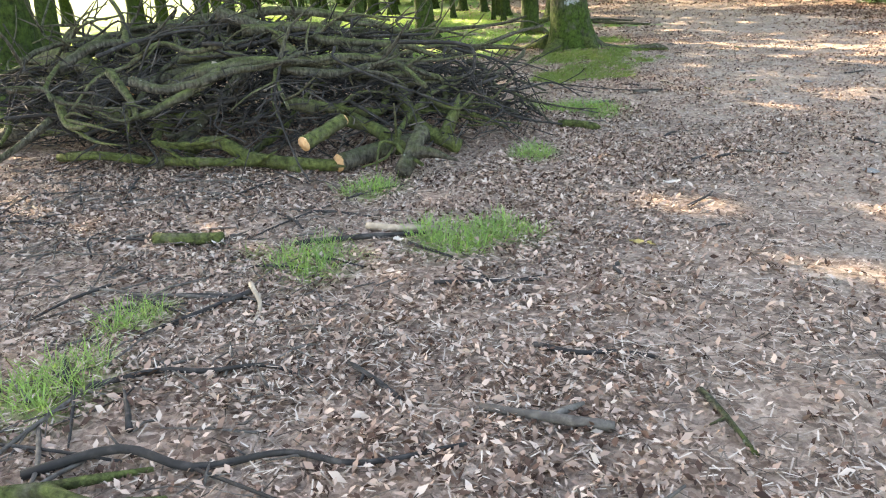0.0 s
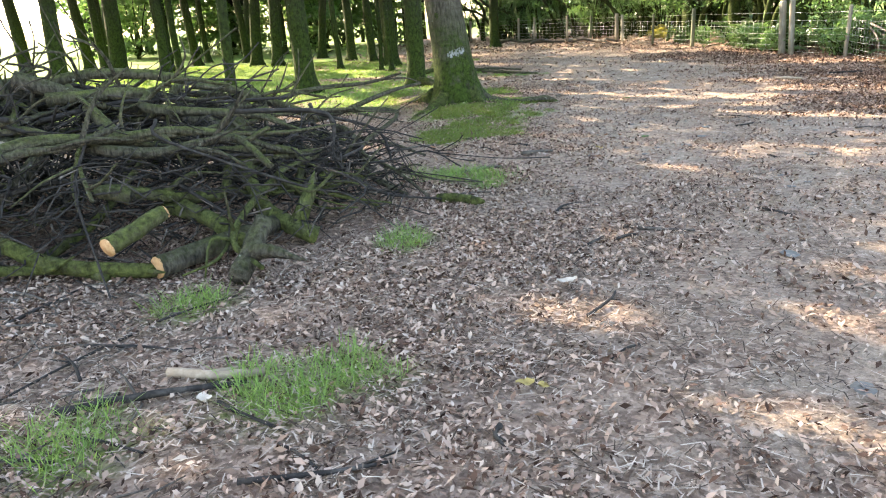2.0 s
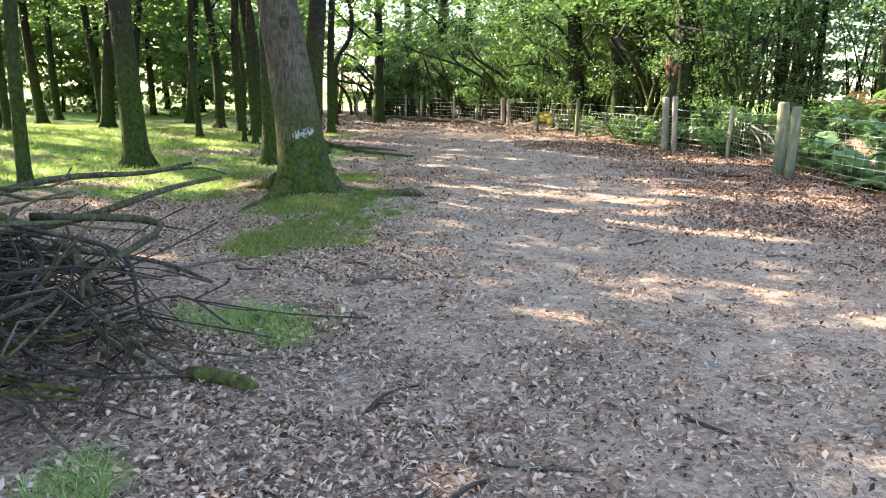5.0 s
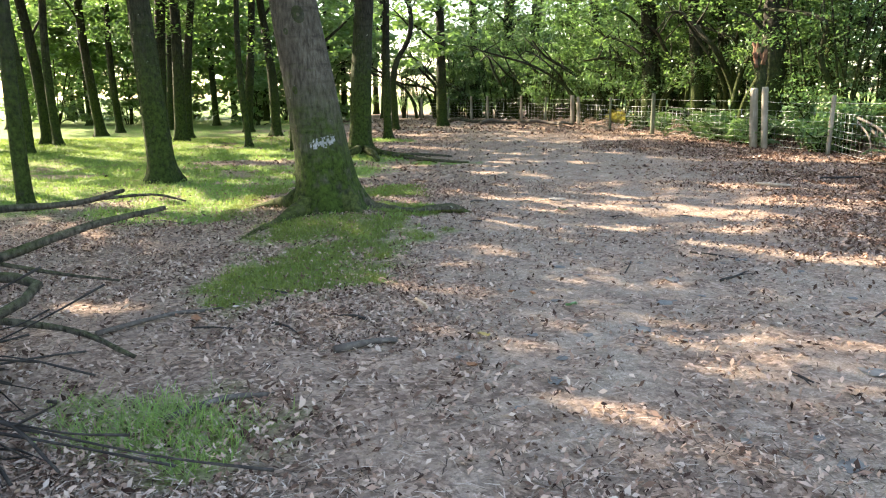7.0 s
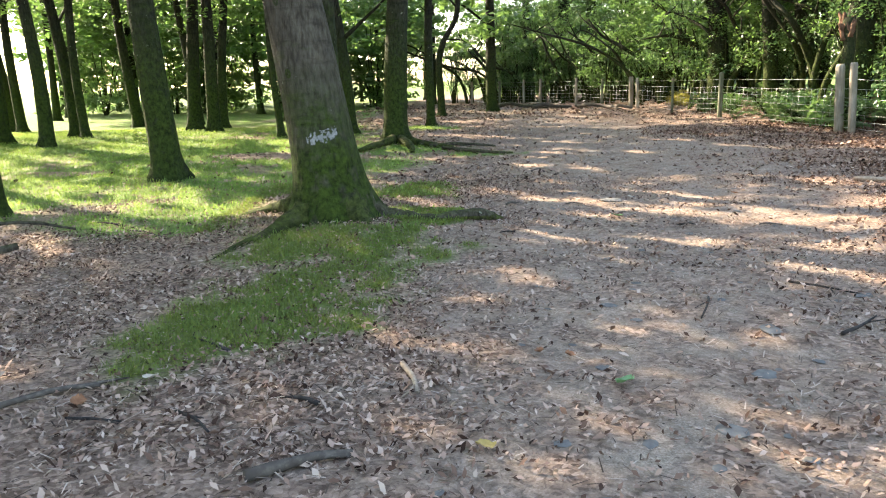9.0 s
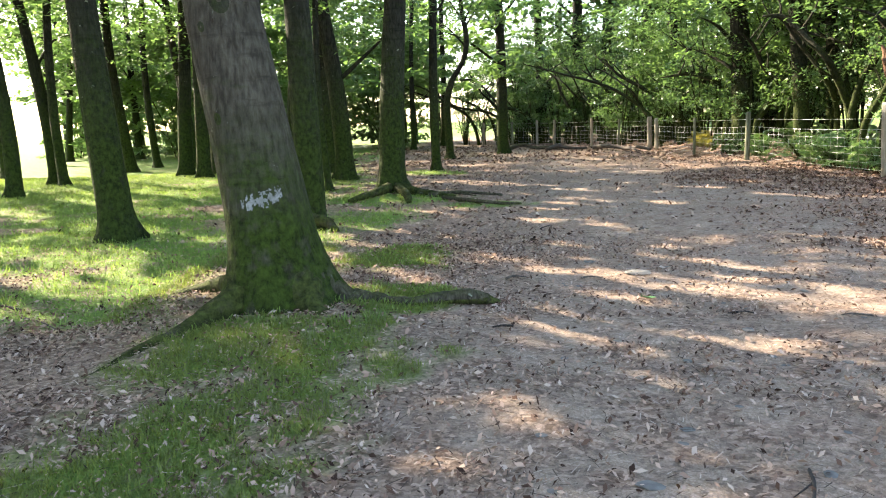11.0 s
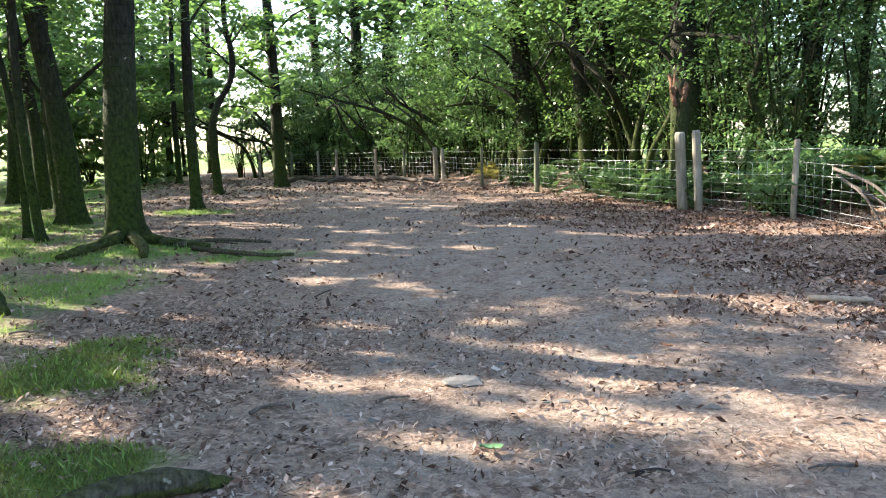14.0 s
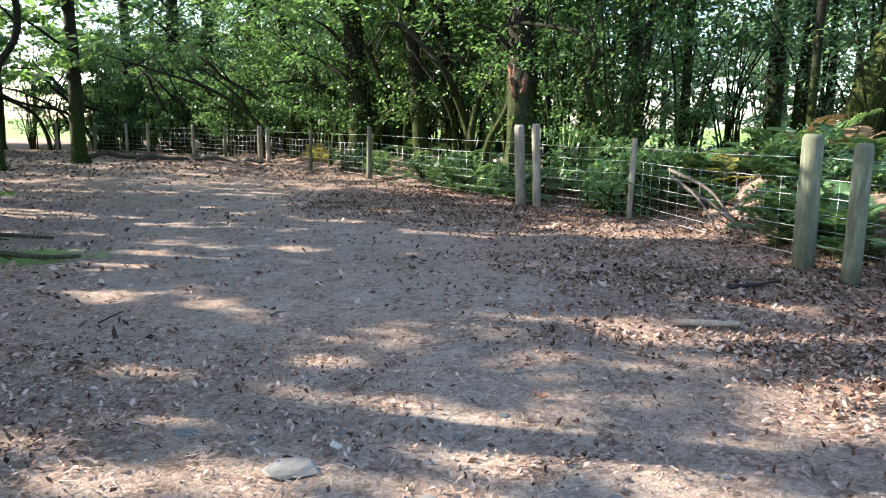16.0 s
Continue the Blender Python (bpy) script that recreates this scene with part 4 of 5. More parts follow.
def fern(x, y, kind, seed, s=1.0):
    r = np.random.default_rng(seed)
    top = thing("fern", FERN_LABEL[kind], "fern", (x, y, gz(x, y)), r.random() * 360, kind + " ferns")
    n = 8
    for i in range(n):
        ob = part("frond", FRONDS[kind][int(r.integers(3))], top)
        ob.matrix_basis = pose(0, 0, 0, 0, r.uniform(-48, -5), 360 * i / n + r.normal(0, 14)) @ Matrix.Scale(s * r.uniform(0.7, 1.15), 4)


rf = np.random.default_rng(66)
for i in range(84):
    y = rf.uniform(13.0, 24.0)
    x = float(fence_x(np.array([y]))[0]) + 0.45 + 2.6 * rf.random()
    fern(x, y, "green", 100 + i, 0.8 + 0.5 * rf.random())
for i in range(26):
    y = rf.uniform(24, 34)
    x = float(fence_x(np.array([y]))[0]) + 0.25 + 1.8 * rf.random()
    fern(x, y, "green", 200 + i, 0.9 + 0.5 * rf.random())
for i in range(5):
    fern(13.2 + rf.normal(0, 0.25), 21.6 + rf.normal(0, 0.4), "yellow", 260 + i, 0.95)
for i in range(6):
    fern(13.9 + rf.normal(0, 0.6), 19.8 + rf.normal(0, 0.9), "brown", 280 + i, 1.2)
for i in range(6):
    fern(10.6 + rf.normal(0, 0.2) + 0.4, 37.5 + rf.normal(0, 0.9), "yellow", 300 + i, 0.9)
for i, (x, y) in enumerate([(12.1, 21.9), (12.5, 23.2), (12.4, 24.4), (12.6, 22.6), (11.9, 28.4), (11.6, 30), (11.3, 32.5), (11.0, 34.5), (11.9, 22.9), (11.8, 22.3), (12.2, 22.4), (11.6, 24.9), (11.4, 25.6), (11.9, 25.9), (11.2, 27.2)]):
    bush((x, y), 0.6, 0.6 + 0.5 * (x > 12), 16, 40, M_FERN if i % 2 else M_LEAF_DEEP, "low leafy bramble spilling through the fence", 1000 + i, 0.10, 0.05, "bramble_bush")

for i in range(14):
    y = rf.uniform(13.5, 23.5)
    x = float(fence_x(np.array([y]))[0]) + 0.9 + 1.6 * rf.random()
    bush((x, y), 0.6, 0.35 + 0.25 * rf.random(), 20, 40, M_LEAF_DEEP if i % 3 else M_LEAF_BLUE, "low dark bramble covering the bank behind the fence", 1050 + i, 0.085, 0.03, "bramble_bush")

# ---- heap of cut branches ----
PILE = (-2.1, 7.0)


def pile_h(x, y):
    u, v = (x + 2.2) / 2.9, (y - 7.0) / 2.1
    return 0.95 * max(0.0, 1 - u * u - v * v) ** 0.55


def build_pile():
    top = thing("brush_pile", "heap of cut mossy branches and dark twigs on the forest floor", "branch pile")
    r = np.random.default_rng(12)

    def branch(pts, r0, r1, mat, seed, forks=2, label=""):
        path = smooth_path(pts, 4)
        bits = [tube(path, [r0, (r0 + r1) / 2, r1], 7 if r0 < 0.04 else 9, 0.12, seed)]
        rr = np.random.default_rng(seed + 999)
        for k in range(forks):
            j = int(len(path) * rr.uniform(0.35, 0.85))
            s = path[j]
            d = (path[-1] - path[0]) / np.linalg.norm(path[-1] - path[0])
            e = s + d * rr.uniform(0.2, 0.5) + rr.normal(0, 0.18, 3) + np.array([0, 0, 0.06])
            e[2] = max(e[2], 0.04)
            bits.append(tube(smooth_path([s, (s + e) / 2 + rr.normal(0, 0.04, 3), e], 3), [r1 * 1.0, r1 * 0.7, 0.006], 5, 0.1, seed + k))
        v, f = join(bits)
        return part("branch", mesh_of("branch", v, f, mat), top, label)

    def cut_end(p, d, rad):
        d = Vector(d).normalized()
        v, f = tube([Vector(p) - d * 0.004, Vector(p) + d * 0.006], [rad * 0.96, rad * 0.94], 12, 0.04, 3)
        return v, f

    for i in range(140):
        a, q = r.random() * 6.28, math.sqrt(r.random())
        x, y = -2.2 + 2.6 * q * math.cos(a), 7.0 + 1.8 * q * math.sin(a)
        L = r.uniform(0.6, 1.9)
        th = r.normal(0.1, 1.0)
        dx, dy = math.cos(th) * L / 2, math.sin(th) * L / 2
        top_z = pile_h(x, y)
        zc = top_z * (0.25 + 0.78 * r.random()) + 0.05
        tilt = r.normal(0, 0.26) * L
        bow = r.normal(0, 0.19)
        z1, z2 = max(0.04, min(zc - tilt, pile_h(x - dx, y - dy) + 0.18)), max(0.04, min(zc + tilt, pile_h(x + dx, y + dy) + 0.28))
        pts = [(x - dx, y - dy, z1), (x - dx * 0.5 + bow, y - dy * 0.45 + bow * 0.6, (z1 * 2 + zc) / 3 + 0.05), (x + r.normal(0, 0.1), y + r.normal(0, 0.08), zc + r.normal(0.03, 0.05)), (x + dx * 0.5 + r.normal(0, 0.1), y + dy * 0.5 - bow * 0.6, (z2 * 2 + zc) / 3 + r.normal(0.03, 0.07)), (x + dx, y + dy, z2)]
        r0 = r.choice([0.013, 0.019, 0.027, 0.038, 0.055], p=[0.28, 0.3, 0.22, 0.14, 0.06])
        # thin branches in near-black twig colour stand in for shaded gaps in the heap
        branch(pts, r0, r0 * 0.4, M_TWIG_DARK if r0 < 0.02 else M_BRANCH_MOSS if r.random() < 0.5 else M_BRANCH, 1200 + i, 3)
    for i in range(40):                      # crooked boughs thrown over the heap
        a, q = r.random() * 6.28, 0.25 + 0.7 * math.sqrt(r.random())
        x, y = -2.7 + 2.0 * q * math.cos(a), 6.8 + 1.6 * q * math.sin(a)
        th, seg, pts = r.normal(0.0, 0.55) + (math.pi if r.random() < 0.5 else 0), r.uniform(0.26, 0.46), []
        lift = r.uniform(-0.05, 0.14)
        for k in range(6):
            pts.append((x, y, max(0.05, pile_h(x, y) + lift + r.normal(0, 0.05))))
            th += r.normal(0, 0.42)
            x, y = x + seg * math.cos(th), y + seg * math.sin(th)
            if len(pts) > 2 and pile_h(x, y) < 0.35:
                break
        r0 = r.uniform(0.022, 0.055)
        branch(pts, r0, r0 * 0.45, M_BRANCH_MOSS if r.random() < 0.7 else M_BRANCH, 1800 + i, 3, "crooked mossy bough")
    for i in range(14):                      # ends that stand up out of the heap
        x, y = -2.6 + r.normal(0, 1.0), 7.2 + r.normal(0, 0.6)
        z, th = pile_h(x, y), r.random() * 6.28
        pts = [(x, y, z - 0.15), (x + 0.12 * math.cos(th), y + 0.12 * math.sin(th), z + 0.08), (x + 0.3 * math.cos(th + 0.5), y + 0.3 * math.sin(th + 0.5), z + 0.2 + 0.2 * r.random()), (x + 0.45 * math.cos(th - 0.3), y + 0.45 * math.sin(th - 0.3), z + 0.3 + 0.25 * r.random())]
        branch(pts, 0.022, 0.008, M_BRANCH, 1860 + i, 3)
    # the large ones in front
    known = [
        ([(-2.15, 5.6, 0.08), (-1.95, 5.4, 0.2), (-1.7, 5.3, 0.22), (-1.5, 5.28, 0.12), (-1.15, 5.2, 0.09), (-0.75, 5.22, 0.06)], 0.055, 0.045, M_BRANCH_MOSS, "moss-covered bough"),
        ([(-3.3, 5.55, 0.06), (-2.8, 5.35, 0.12), (-2.4, 5.42, 0.06), (-1.8, 5.2, 0.1), (-1.4, 5.3, 0.06), (-1.05, 5.15, 0.05)], 0.04, 0.03, M_BRANCH_MOSS, "moss-covered bough"),
        ([(-0.62, 6.8, 0.75), (-0.52, 6.45, 0.50), (-0.30, 6.05, 0.22), (0.0, 5.85, 0.10), (0.08, 5.85, 0.06)], 0.055, 0.065, M_BRANCH_MOSS, "bent mossy bough"),
        ([(-0.14, 5.40, 0.30), (-0.18, 5.25, 0.18), (-0.24, 5.05, 0.04)], 0.06, 0.065, M_BRANCH, ""),
        ([(-1.75, 6.1, 0.72), (-1.95, 5.85, 0.45), (-2.15, 5.55, 0.2), (-2.3, 5.3, 0.03)], 0.055, 0.035, M_BRANCH, ""),
        ([(-4.2, 6.3, 0.12), (-3.3, 5.9, 0.22), (-2.6, 5.8, 0.34), (-2.05, 5.75, 0.36)], 0.03, 0.045, M_BRANCH_MOSS, ""),
        ([(-0.35, 5.6, 0.10), (-0.6, 5.75, 0.24), (-0.95, 5.95, 0.28)], 0.06, 0.05, M_BRANCH_MOSS, ""),
        ([(-2.2, 6.6, 1.15), (-1.6, 6.8, 0.92), (-1.0, 7.1, 0.72), (-0.5, 7.5, 0.5)], 0.06, 0.045, M_BRANCH, ""),
        ([(-2.8, 7.2, 0.9), (-2.0, 7.4, 1.12), (-1.1, 7.7, 0.98), (-0.2, 7.9, 0.62)], 0.05, 0.035, M_BRANCH_MOSS, ""),
        ([(-4.6, 7.0, 0.55), (-3.9, 6.7, 0.78), (-3.3, 6.4, 0.62), (-2.9, 6.2, 0.4)], 0.11, 0.09, M_BRANCH_MOSS, "thick moss-covered bough"),
        ([(-4.4, 6.2, 0.08), (-3.6, 6.2, 0.3), (-2.9, 6.15, 0.55), (-2.0, 6.1, 0.72)], 0.09, 0.07, M_BRANCH, ""),
        ([(-0.9, 8.2, 0.45), (-0.2, 8.6, 0.55), (0.35, 9.0, 0.72), (0.7, 9.3, 0.78)], 0.035, 0.015, M_BRANCH, ""),
        ([(-1.4, 8.6, 0.5), (-0.6, 9.2, 0.75), (0.1, 9.4, 0.8), (0.5, 9.2, 0.9)], 0.035, 0.012, M_BRANCH, ""),
        ([(-1.2, 7.8, 0.6), (-0.3, 8.3, 0.42), (0.35, 8.6, 0.25), (0.75, 8.5, 0.12)], 0.03, 0.012, M_BRANCH, ""),
        ([(-3.4, 6.6, 0.75), (-3.3, 6.9, 1.05), (-3.5, 7.0, 1.4)], 0.035, 0.02, M_BRANCH_MOSS, "")]
    for i, (pts, a, b, mat, lab) in enumerate(known):
        branch(pts, a, b, mat, 1400 + i, 1 if a < 0.08 else 0, lab)
    # sawn log with an orange face
    log = branch([(-0.95, 5.02, 0.27), (-0.85, 5.19, 0.32), (-0.74, 5.37, 0.38)], 0.06, 0.048, M_BRANCH_MOSS, 1500, 0, "short sawn log")
    v, f = cut_end((-0.95, 5.02, 0.27), (-0.21, -0.35, -0.11), 0.06)
    part("cut_face", mesh_of("cut_face", v, f, M_CUT), log, "fresh orange sawn face")
    v, f = cut_end((-0.74, 5.37, 0.38), (0.21, 0.35, 0.11), 0.047)
    part("cut_face", mesh_of("cut_face", v, f, M_CUT), log, "fresh orange sawn face")
    log = branch([(-2.45, 6.0, 0.55), (-2.2, 5.95, 0.66), (-1.95, 5.85, 0.74)], 0.075, 0.065, M_BRANCH_MOSS, 1501, 0)
    v, f = cut_end((-1.95, 5.85, 0.74), (0.6, -0.4, 0.3), 0.062)
    part("cut_face", mesh_of("cut_face", v, f, M_PALE), log, "pale sawn face")
    log = branch([(-0.75, 5.18, 0.09), (-0.5, 5.5, 0.12), (-0.2, 5.9, 0.14)], 0.075, 0.06, M_BRANCH, 1502, 0)
    v, f = cut_end((-0.75, 5.18, 0.09), (-0.6, -0.7, 0), 0.072)
    part("cut_face", mesh_of("cut_face", v, f, M_CUT), log, "orange sawn face")
    log = branch([(-3.3, 6.35, 0.62), (-3.0, 6.2, 0.6), (-2.85, 6.1, 0.58)], 0.095, 0.09, M_BRANCH, 1503, 0)
    v, f = cut_end((-2.85, 6.1, 0.58), (0.7, -0.6, 0), 0.088)
    part("cut_face", mesh_of("cut_face", v, f, M_CUT), log, "reddish sawn face")
    bits, pale = [], []
    for i in range(2600):                    # fine crooked twigs through the heap
        a, q = r.random() * 6.28, r.random() ** 0.5
        x, y = -2.0 + 2.6 * q * math.cos(a), 7.05 + 1.85 * q * math.sin(a)
        z = pile_h(x, y) * (0.1 + 0.95 * r.random()) + 0.03
        L, th = r.uniform(0.15, 0.5), r.random() * 6.28
        s = np.array([x, y, z])
        m = s + np.array([math.cos(th) * L * 0.5, math.sin(th) * L * 0.5, r.normal(0, 0.12) * L]) + r.normal(0, 0.04, 3)
        th += r.normal(0, 0.7)
        e = m + np.array([math.cos(th) * L * 0.5, math.sin(th) * L * 0.5, r.normal(0, 0.25) * L])
        m[2], e[2] = max(0.03, m[2]), min(max(0.03, e[2]), pile_h(e[0], e[1]) + 0.12)
        (bits if r.random() < 0.88 else pale).append(tube([s, m, e], [0.008, 0.006, 0.003], 3, 0, i))
    v, f = join(pale)
    tagged(part("twig_tangle", mesh_of("twig_tangle", v, f, M_TWIG), top, "tangle of thin grey twigs"), kind="stuff")
    v, f = join(bits)
    tagged(part("twig_tangle", mesh_of("twig_tangle", v, f, M_TWIG_DARK), top, "tangle of thin dark twigs"), kind="stuff")


build_pile()


# ---- loose wood on the floor ----
def fallen_branch(pts, r0, r1, mat, label, seed, forks=1, name="fallen_branch"):
    path = smooth_path([(x, y, gz(x, y) + z) for x, y, z in pts], 4)
    rr = np.random.default_rng(seed)
    bits = [tube(path, [r0, (r0 + r1) / 2, r1], 7, 0.12, seed)]
    for k in range(forks):
        s = path[int(len(path) * rr.uniform(0.3, 0.8))]
        d = path[-1] - path[0]
        e = s + d * rr.uniform(0.2, 0.35) + np.array([rr.normal(0, 0.25), rr.normal(0, 0.25), 0]) * np.linalg.norm(d) * 0.6
        e[2] = gz(e[0], e[1]) + r1
        bits.append(tube([s, (s + e) / 2, e], [r1, r1 * 0.8, r1 * 0.4], 5, 0.1, seed + k))
    v, f = join(bits)
    return tagged(new(name, mesh_of(name, v, f, mat)), label, "branch")


DARK_STICK, MOSS_STICK, PALE_STICK = "dark dead stick lying on leaf litter", "moss-grown fallen branch on the leaf litter", "pale barkless stick lying on leaf litter"
STICKS = [  # points, thick end, thin end, material, label
    ([(2.08, 5.66, 0.015), (2.16, 5.74, 0.02), (2.25, 5.8, 0.015)], 0.014, 0.01, M_TWIG_DARK, DARK_STICK),
    ([(2.2, 5.98, 0.015), (2.4, 5.9, 0.02), (2.65, 5.86, 0.012)], 0.013, 0.008, M_TWIG, DARK_STICK),
    ([(0.9, 6.95, 0.03), (1.05, 6.85, 0.05), (1.22, 6.72, 0.04)], 0.045, 0.035, M_BRANCH_MOSS, MOSS_STICK),
    ([(-0.22, 3.88, 0.03), (0.0, 3.82, 0.03), (0.2, 3.85, 0.02)], 0.024, 0.017, M_PALE, PALE_STICK),
    ([(-0.55, 3.55, 0.02), (-0.2, 3.68, 0.03), (0.15, 3.75, 0.02)], 0.02, 0.012, M_TWIG_DARK, DARK_STICK),
    ([(-0.55, 2.92, 0.06), (-0.44, 2.75, 0.03), (-0.40, 2.58, 0.015)], 0.013, 0.009, M_PALE, PALE_STICK),
    ([(-0.52, 2.9, 0.04), (-0.7, 2.65, 0.02), (-0.85, 2.42, 0.01)], 0.014, 0.008, M_TWIG_DARK, DARK_STICK),
    ([(-1.4, 3.6, 0.04), (-1.15, 3.62, 0.04), (-1.0, 3.62, 0.04)], 0.04, 0.035, M_BRANCH_MOSS, MOSS_STICK),
    ([(0.62, 1.98, 0.02), (0.85, 1.92, 0.03), (1.05, 1.9, 0.02)], 0.014, 0.02, M_TWIG, DARK_STICK),
    ([(-0.8, 2.0, 0.02), (-0.6, 2.12, 0.02), (-0.4, 2.12, 0.02), (-0.2, 2.2, 0.02), (0.0, 2.12, 0.01)], 0.013, 0.006, M_TWIG_DARK, DARK_STICK),
    ([(-0.7, 1.5, 0.02), (-0.45, 1.62, 0.04), (-0.2, 1.58, 0.02), (0.05, 1.68, 0.03), (0.3, 1.64, 0.02), (0.6, 1.76, 0.02)], 0.017, 0.007, M_TWIG_DARK, DARK_STICK),
    ([(-0.9, 1.32, 0.03), (-0.6, 1.42, 0.04), (-0.4, 1.38, 0.03), (-0.2, 1.42, 0.03)], 0.024, 0.02, M_BRANCH_MOSS, MOSS_STICK),
    ([(0.1, 2.25, 0.02), (0.25, 2.12, 0.02), (0.35, 2.02, 0.01)], 0.012, 0.008, M_TWIG_DARK, DARK_STICK),
    ([(0.78, 2.45, 0.015), (0.95, 2.38, 0.02), (1.1, 2.42, 0.015), (1.25, 2.38, 0.01)], 0.012, 0.007, M_TWIG_DARK, DARK_STICK),
    ([(1.35, 2.15, 0.015), (1.40, 1.97, 0.02), (1.46, 1.82, 0.01)], 0.013, 0.008, M_BRANCH, DARK_STICK),
    ([(0.3, 3.05, 0.02), (0.6, 3.1, 0.02), (0.8, 3.2, 0.01)], 0.012, 0.006, M_TWIG_DARK, DARK_STICK),
    ([(1.75, 8.75, 0.03), (1.95, 8.9, 0.03), (2.1, 8.95, 0.02)], 0.025, 0.015, M_TWIG, DARK_STICK),
    ([(1.1, 7.9, 0.02), (1.3, 8.1, 0.03), (1.5, 8.15, 0.02)], 0.02, 0.012, M_TWIG, DARK_STICK),
    ([(0.3, 9.1, 0.02), (0.6, 9.5, 0.03), (0.8, 9.6, 0.02)], 0.018, 0.01, M_TWIG, PALE_STICK),
    ([(2.2, 9.9, 0.02), (2.27, 9.7, 0.02), (2.3, 9.55, 0.01)], 0.016, 0.01, M_PALE, PALE_STICK),
    ([(1.9, 22.1, 0.05), (2.4, 21.4, 0.07), (2.95, 20.9, 0.06), (3.3, 21.0, 0.04)], 0.045, 0.02, M_BRANCH, "dead branch lying beside a mossy tree"),
    ([(1.6, 22.4, 0.05), (2.2, 22.7, 0.08), (3.0, 22.4, 0.05)], 0.045, 0.02, M_BRANCH, "dead branch lying beside a mossy tree"),
    ([(8.9, 17.0, 0.03), (9.2, 16.95, 0.04), (9.6, 17.0, 0.03)], 0.025, 0.015, M_TWIG_DARK, DARK_STICK),
    ([(7.4, 16.1, 0.03), (7.6, 15.95, 0.04), (7.85, 15.9, 0.03)], 0.03, 0.025, M_PALE, PALE_STICK),
    ([(11.9, 21.2, 0.85), (12.0, 20.4, 0.5), (11.7, 19.6, 0.12)], 0.03, 0.02, M_TWIG, "grey dead branch leaning against the wire fence"),
    ([(11.8, 21.0, 0.75), (11.6, 20.2, 0.45), (11.2, 19.4, 0.08)], 0.025, 0.015, M_TWIG, "grey dead branch leaning against the wire fence"),
    ([(12.3, 21.3, 0.5), (11.9, 20.3, 0.35), (11.6, 19.3, 0.06)], 0.035, 0.02, M_TWIG, "grey dead branch leaning against the wire fence")]
for i, (pts, a, b, mat, lab) in enumerate(STICKS):
    fallen_branch(pts, a, b, mat, lab, 1600 + i)
for i, pts in enumerate([[(3.6, 42.6, 0.08), (4.2, 42.2, 0.26), (4.9, 42.3, 0.1), (5.6, 41.8, 0.18), (6.6, 41.5, 0.08)], [(5.2, 41.0, 0.08), (5.7, 41.3, 0.22), (6.3, 41.2, 0.1), (7.0, 41.6, 0.08)], [(7.3, 41.6, 0.1), (7.8, 40.4, 0.2), (8.4, 39.8, 0.08), (8.7, 38.8, 0.18), (9.0, 38.0, 0.1)]]):
    fallen_branch(pts, 0.10, 0.05, M_TWIG if i else M_BRANCH, "long fallen log lying before the fence", 1650 + i, 2, "fallen_log")
rt = np.random.default_rng(17)
for i in range(120):                         # scattered single sticks
    x, y = rt.uniform(-3.2, 4.0), rt.uniform(0.9, 5.2)
    if i > 34:
        x, y = rt.uniform(-2.0, 7.5), rt.uniform(5, 18)
    if (i % 2 and i < 34) or i > 70:
        x, y = rt.uniform(-3.4, -0.5), rt.uniform(1.6, 5.2)
    th, L = rt.random() * 6.28, rt.uniform(0.12, 0.5) + 0.35 * rt.random() * (x < -0.5)
    fallen_branch([(x, y, 0.015), (x + math.cos(th) * L / 2 + rt.normal(0, 0.03), y + math.sin(th) * L / 2, 0.025), (x + math.cos(th) * L, y + math.sin(th) * L, 0.012)], rt.uniform(0.006, 0.014), 0.005,
                  M_TWIG_DARK if rt.random() < 0.6 else M_TWIG, DARK_STICK, 1700 + i, 1, "fallen_stick")
bits = []
for i in range(900):                        # dark broken twigs round the heap
    x, y = rt.uniform(-3.8, 0.2), rt.uniform(1.0, 5.6)
    if rt.random() > 0.25 + 0.75 * float(step(np.array([-0.35 * y + 1.4 - x]), 0.0, 1.2)[0]):
        continue
    th, L = rt.random() * 6.28, 0.08 + 0.35 * rt.random() ** 2
    z = gz(x, y)
    s, r2 = np.array([x, y, z + 0.012]), 0.002 + 0.004 * rt.random()
    m = s + np.array([math.cos(th) * L / 2, math.sin(th) * L / 2, 0.012])
    th += rt.normal(0, 0.5)
    e = m + np.array([math.cos(th) * L / 2, math.sin(th) * L / 2, 0.012 * rt.normal()])
    bits.append(tube([s, m, e], [r2 * 1.4, r2, r2 * 0.6], 4))
v, f = join(bits)
tagged(new("twig_scatter", mesh_of("twig_scatter", v, f, M_TWIG)), "brown broken twigs lying round the heap of branches", "twigs", kind="stuff")
# exposed roots of the leaning tree
for i, pts in enumerate([[(0.8, 22.6, 0.12), (0.5, 22.0, 0.08), (0.2, 21.6, 0.03)], [(0.95, 22.7, 0.12), (1.2, 22.1, 0.08), (1.3, 21.6, 0.02)], [(1.05, 22.9, 0.1), (1.6, 22.6, 0.06), (2.1, 22.4, 0.02)], [(0.3, 18.4, 0.15), (0.55, 18.2, 0.12), (0.7, 18.0, 0.02)]]):
    fallen_branch(pts, 0.10, 0.05, M_BARK_MOSS, "exposed mossy root at the foot of a tree", 1690 + i, 0, "tree_root")


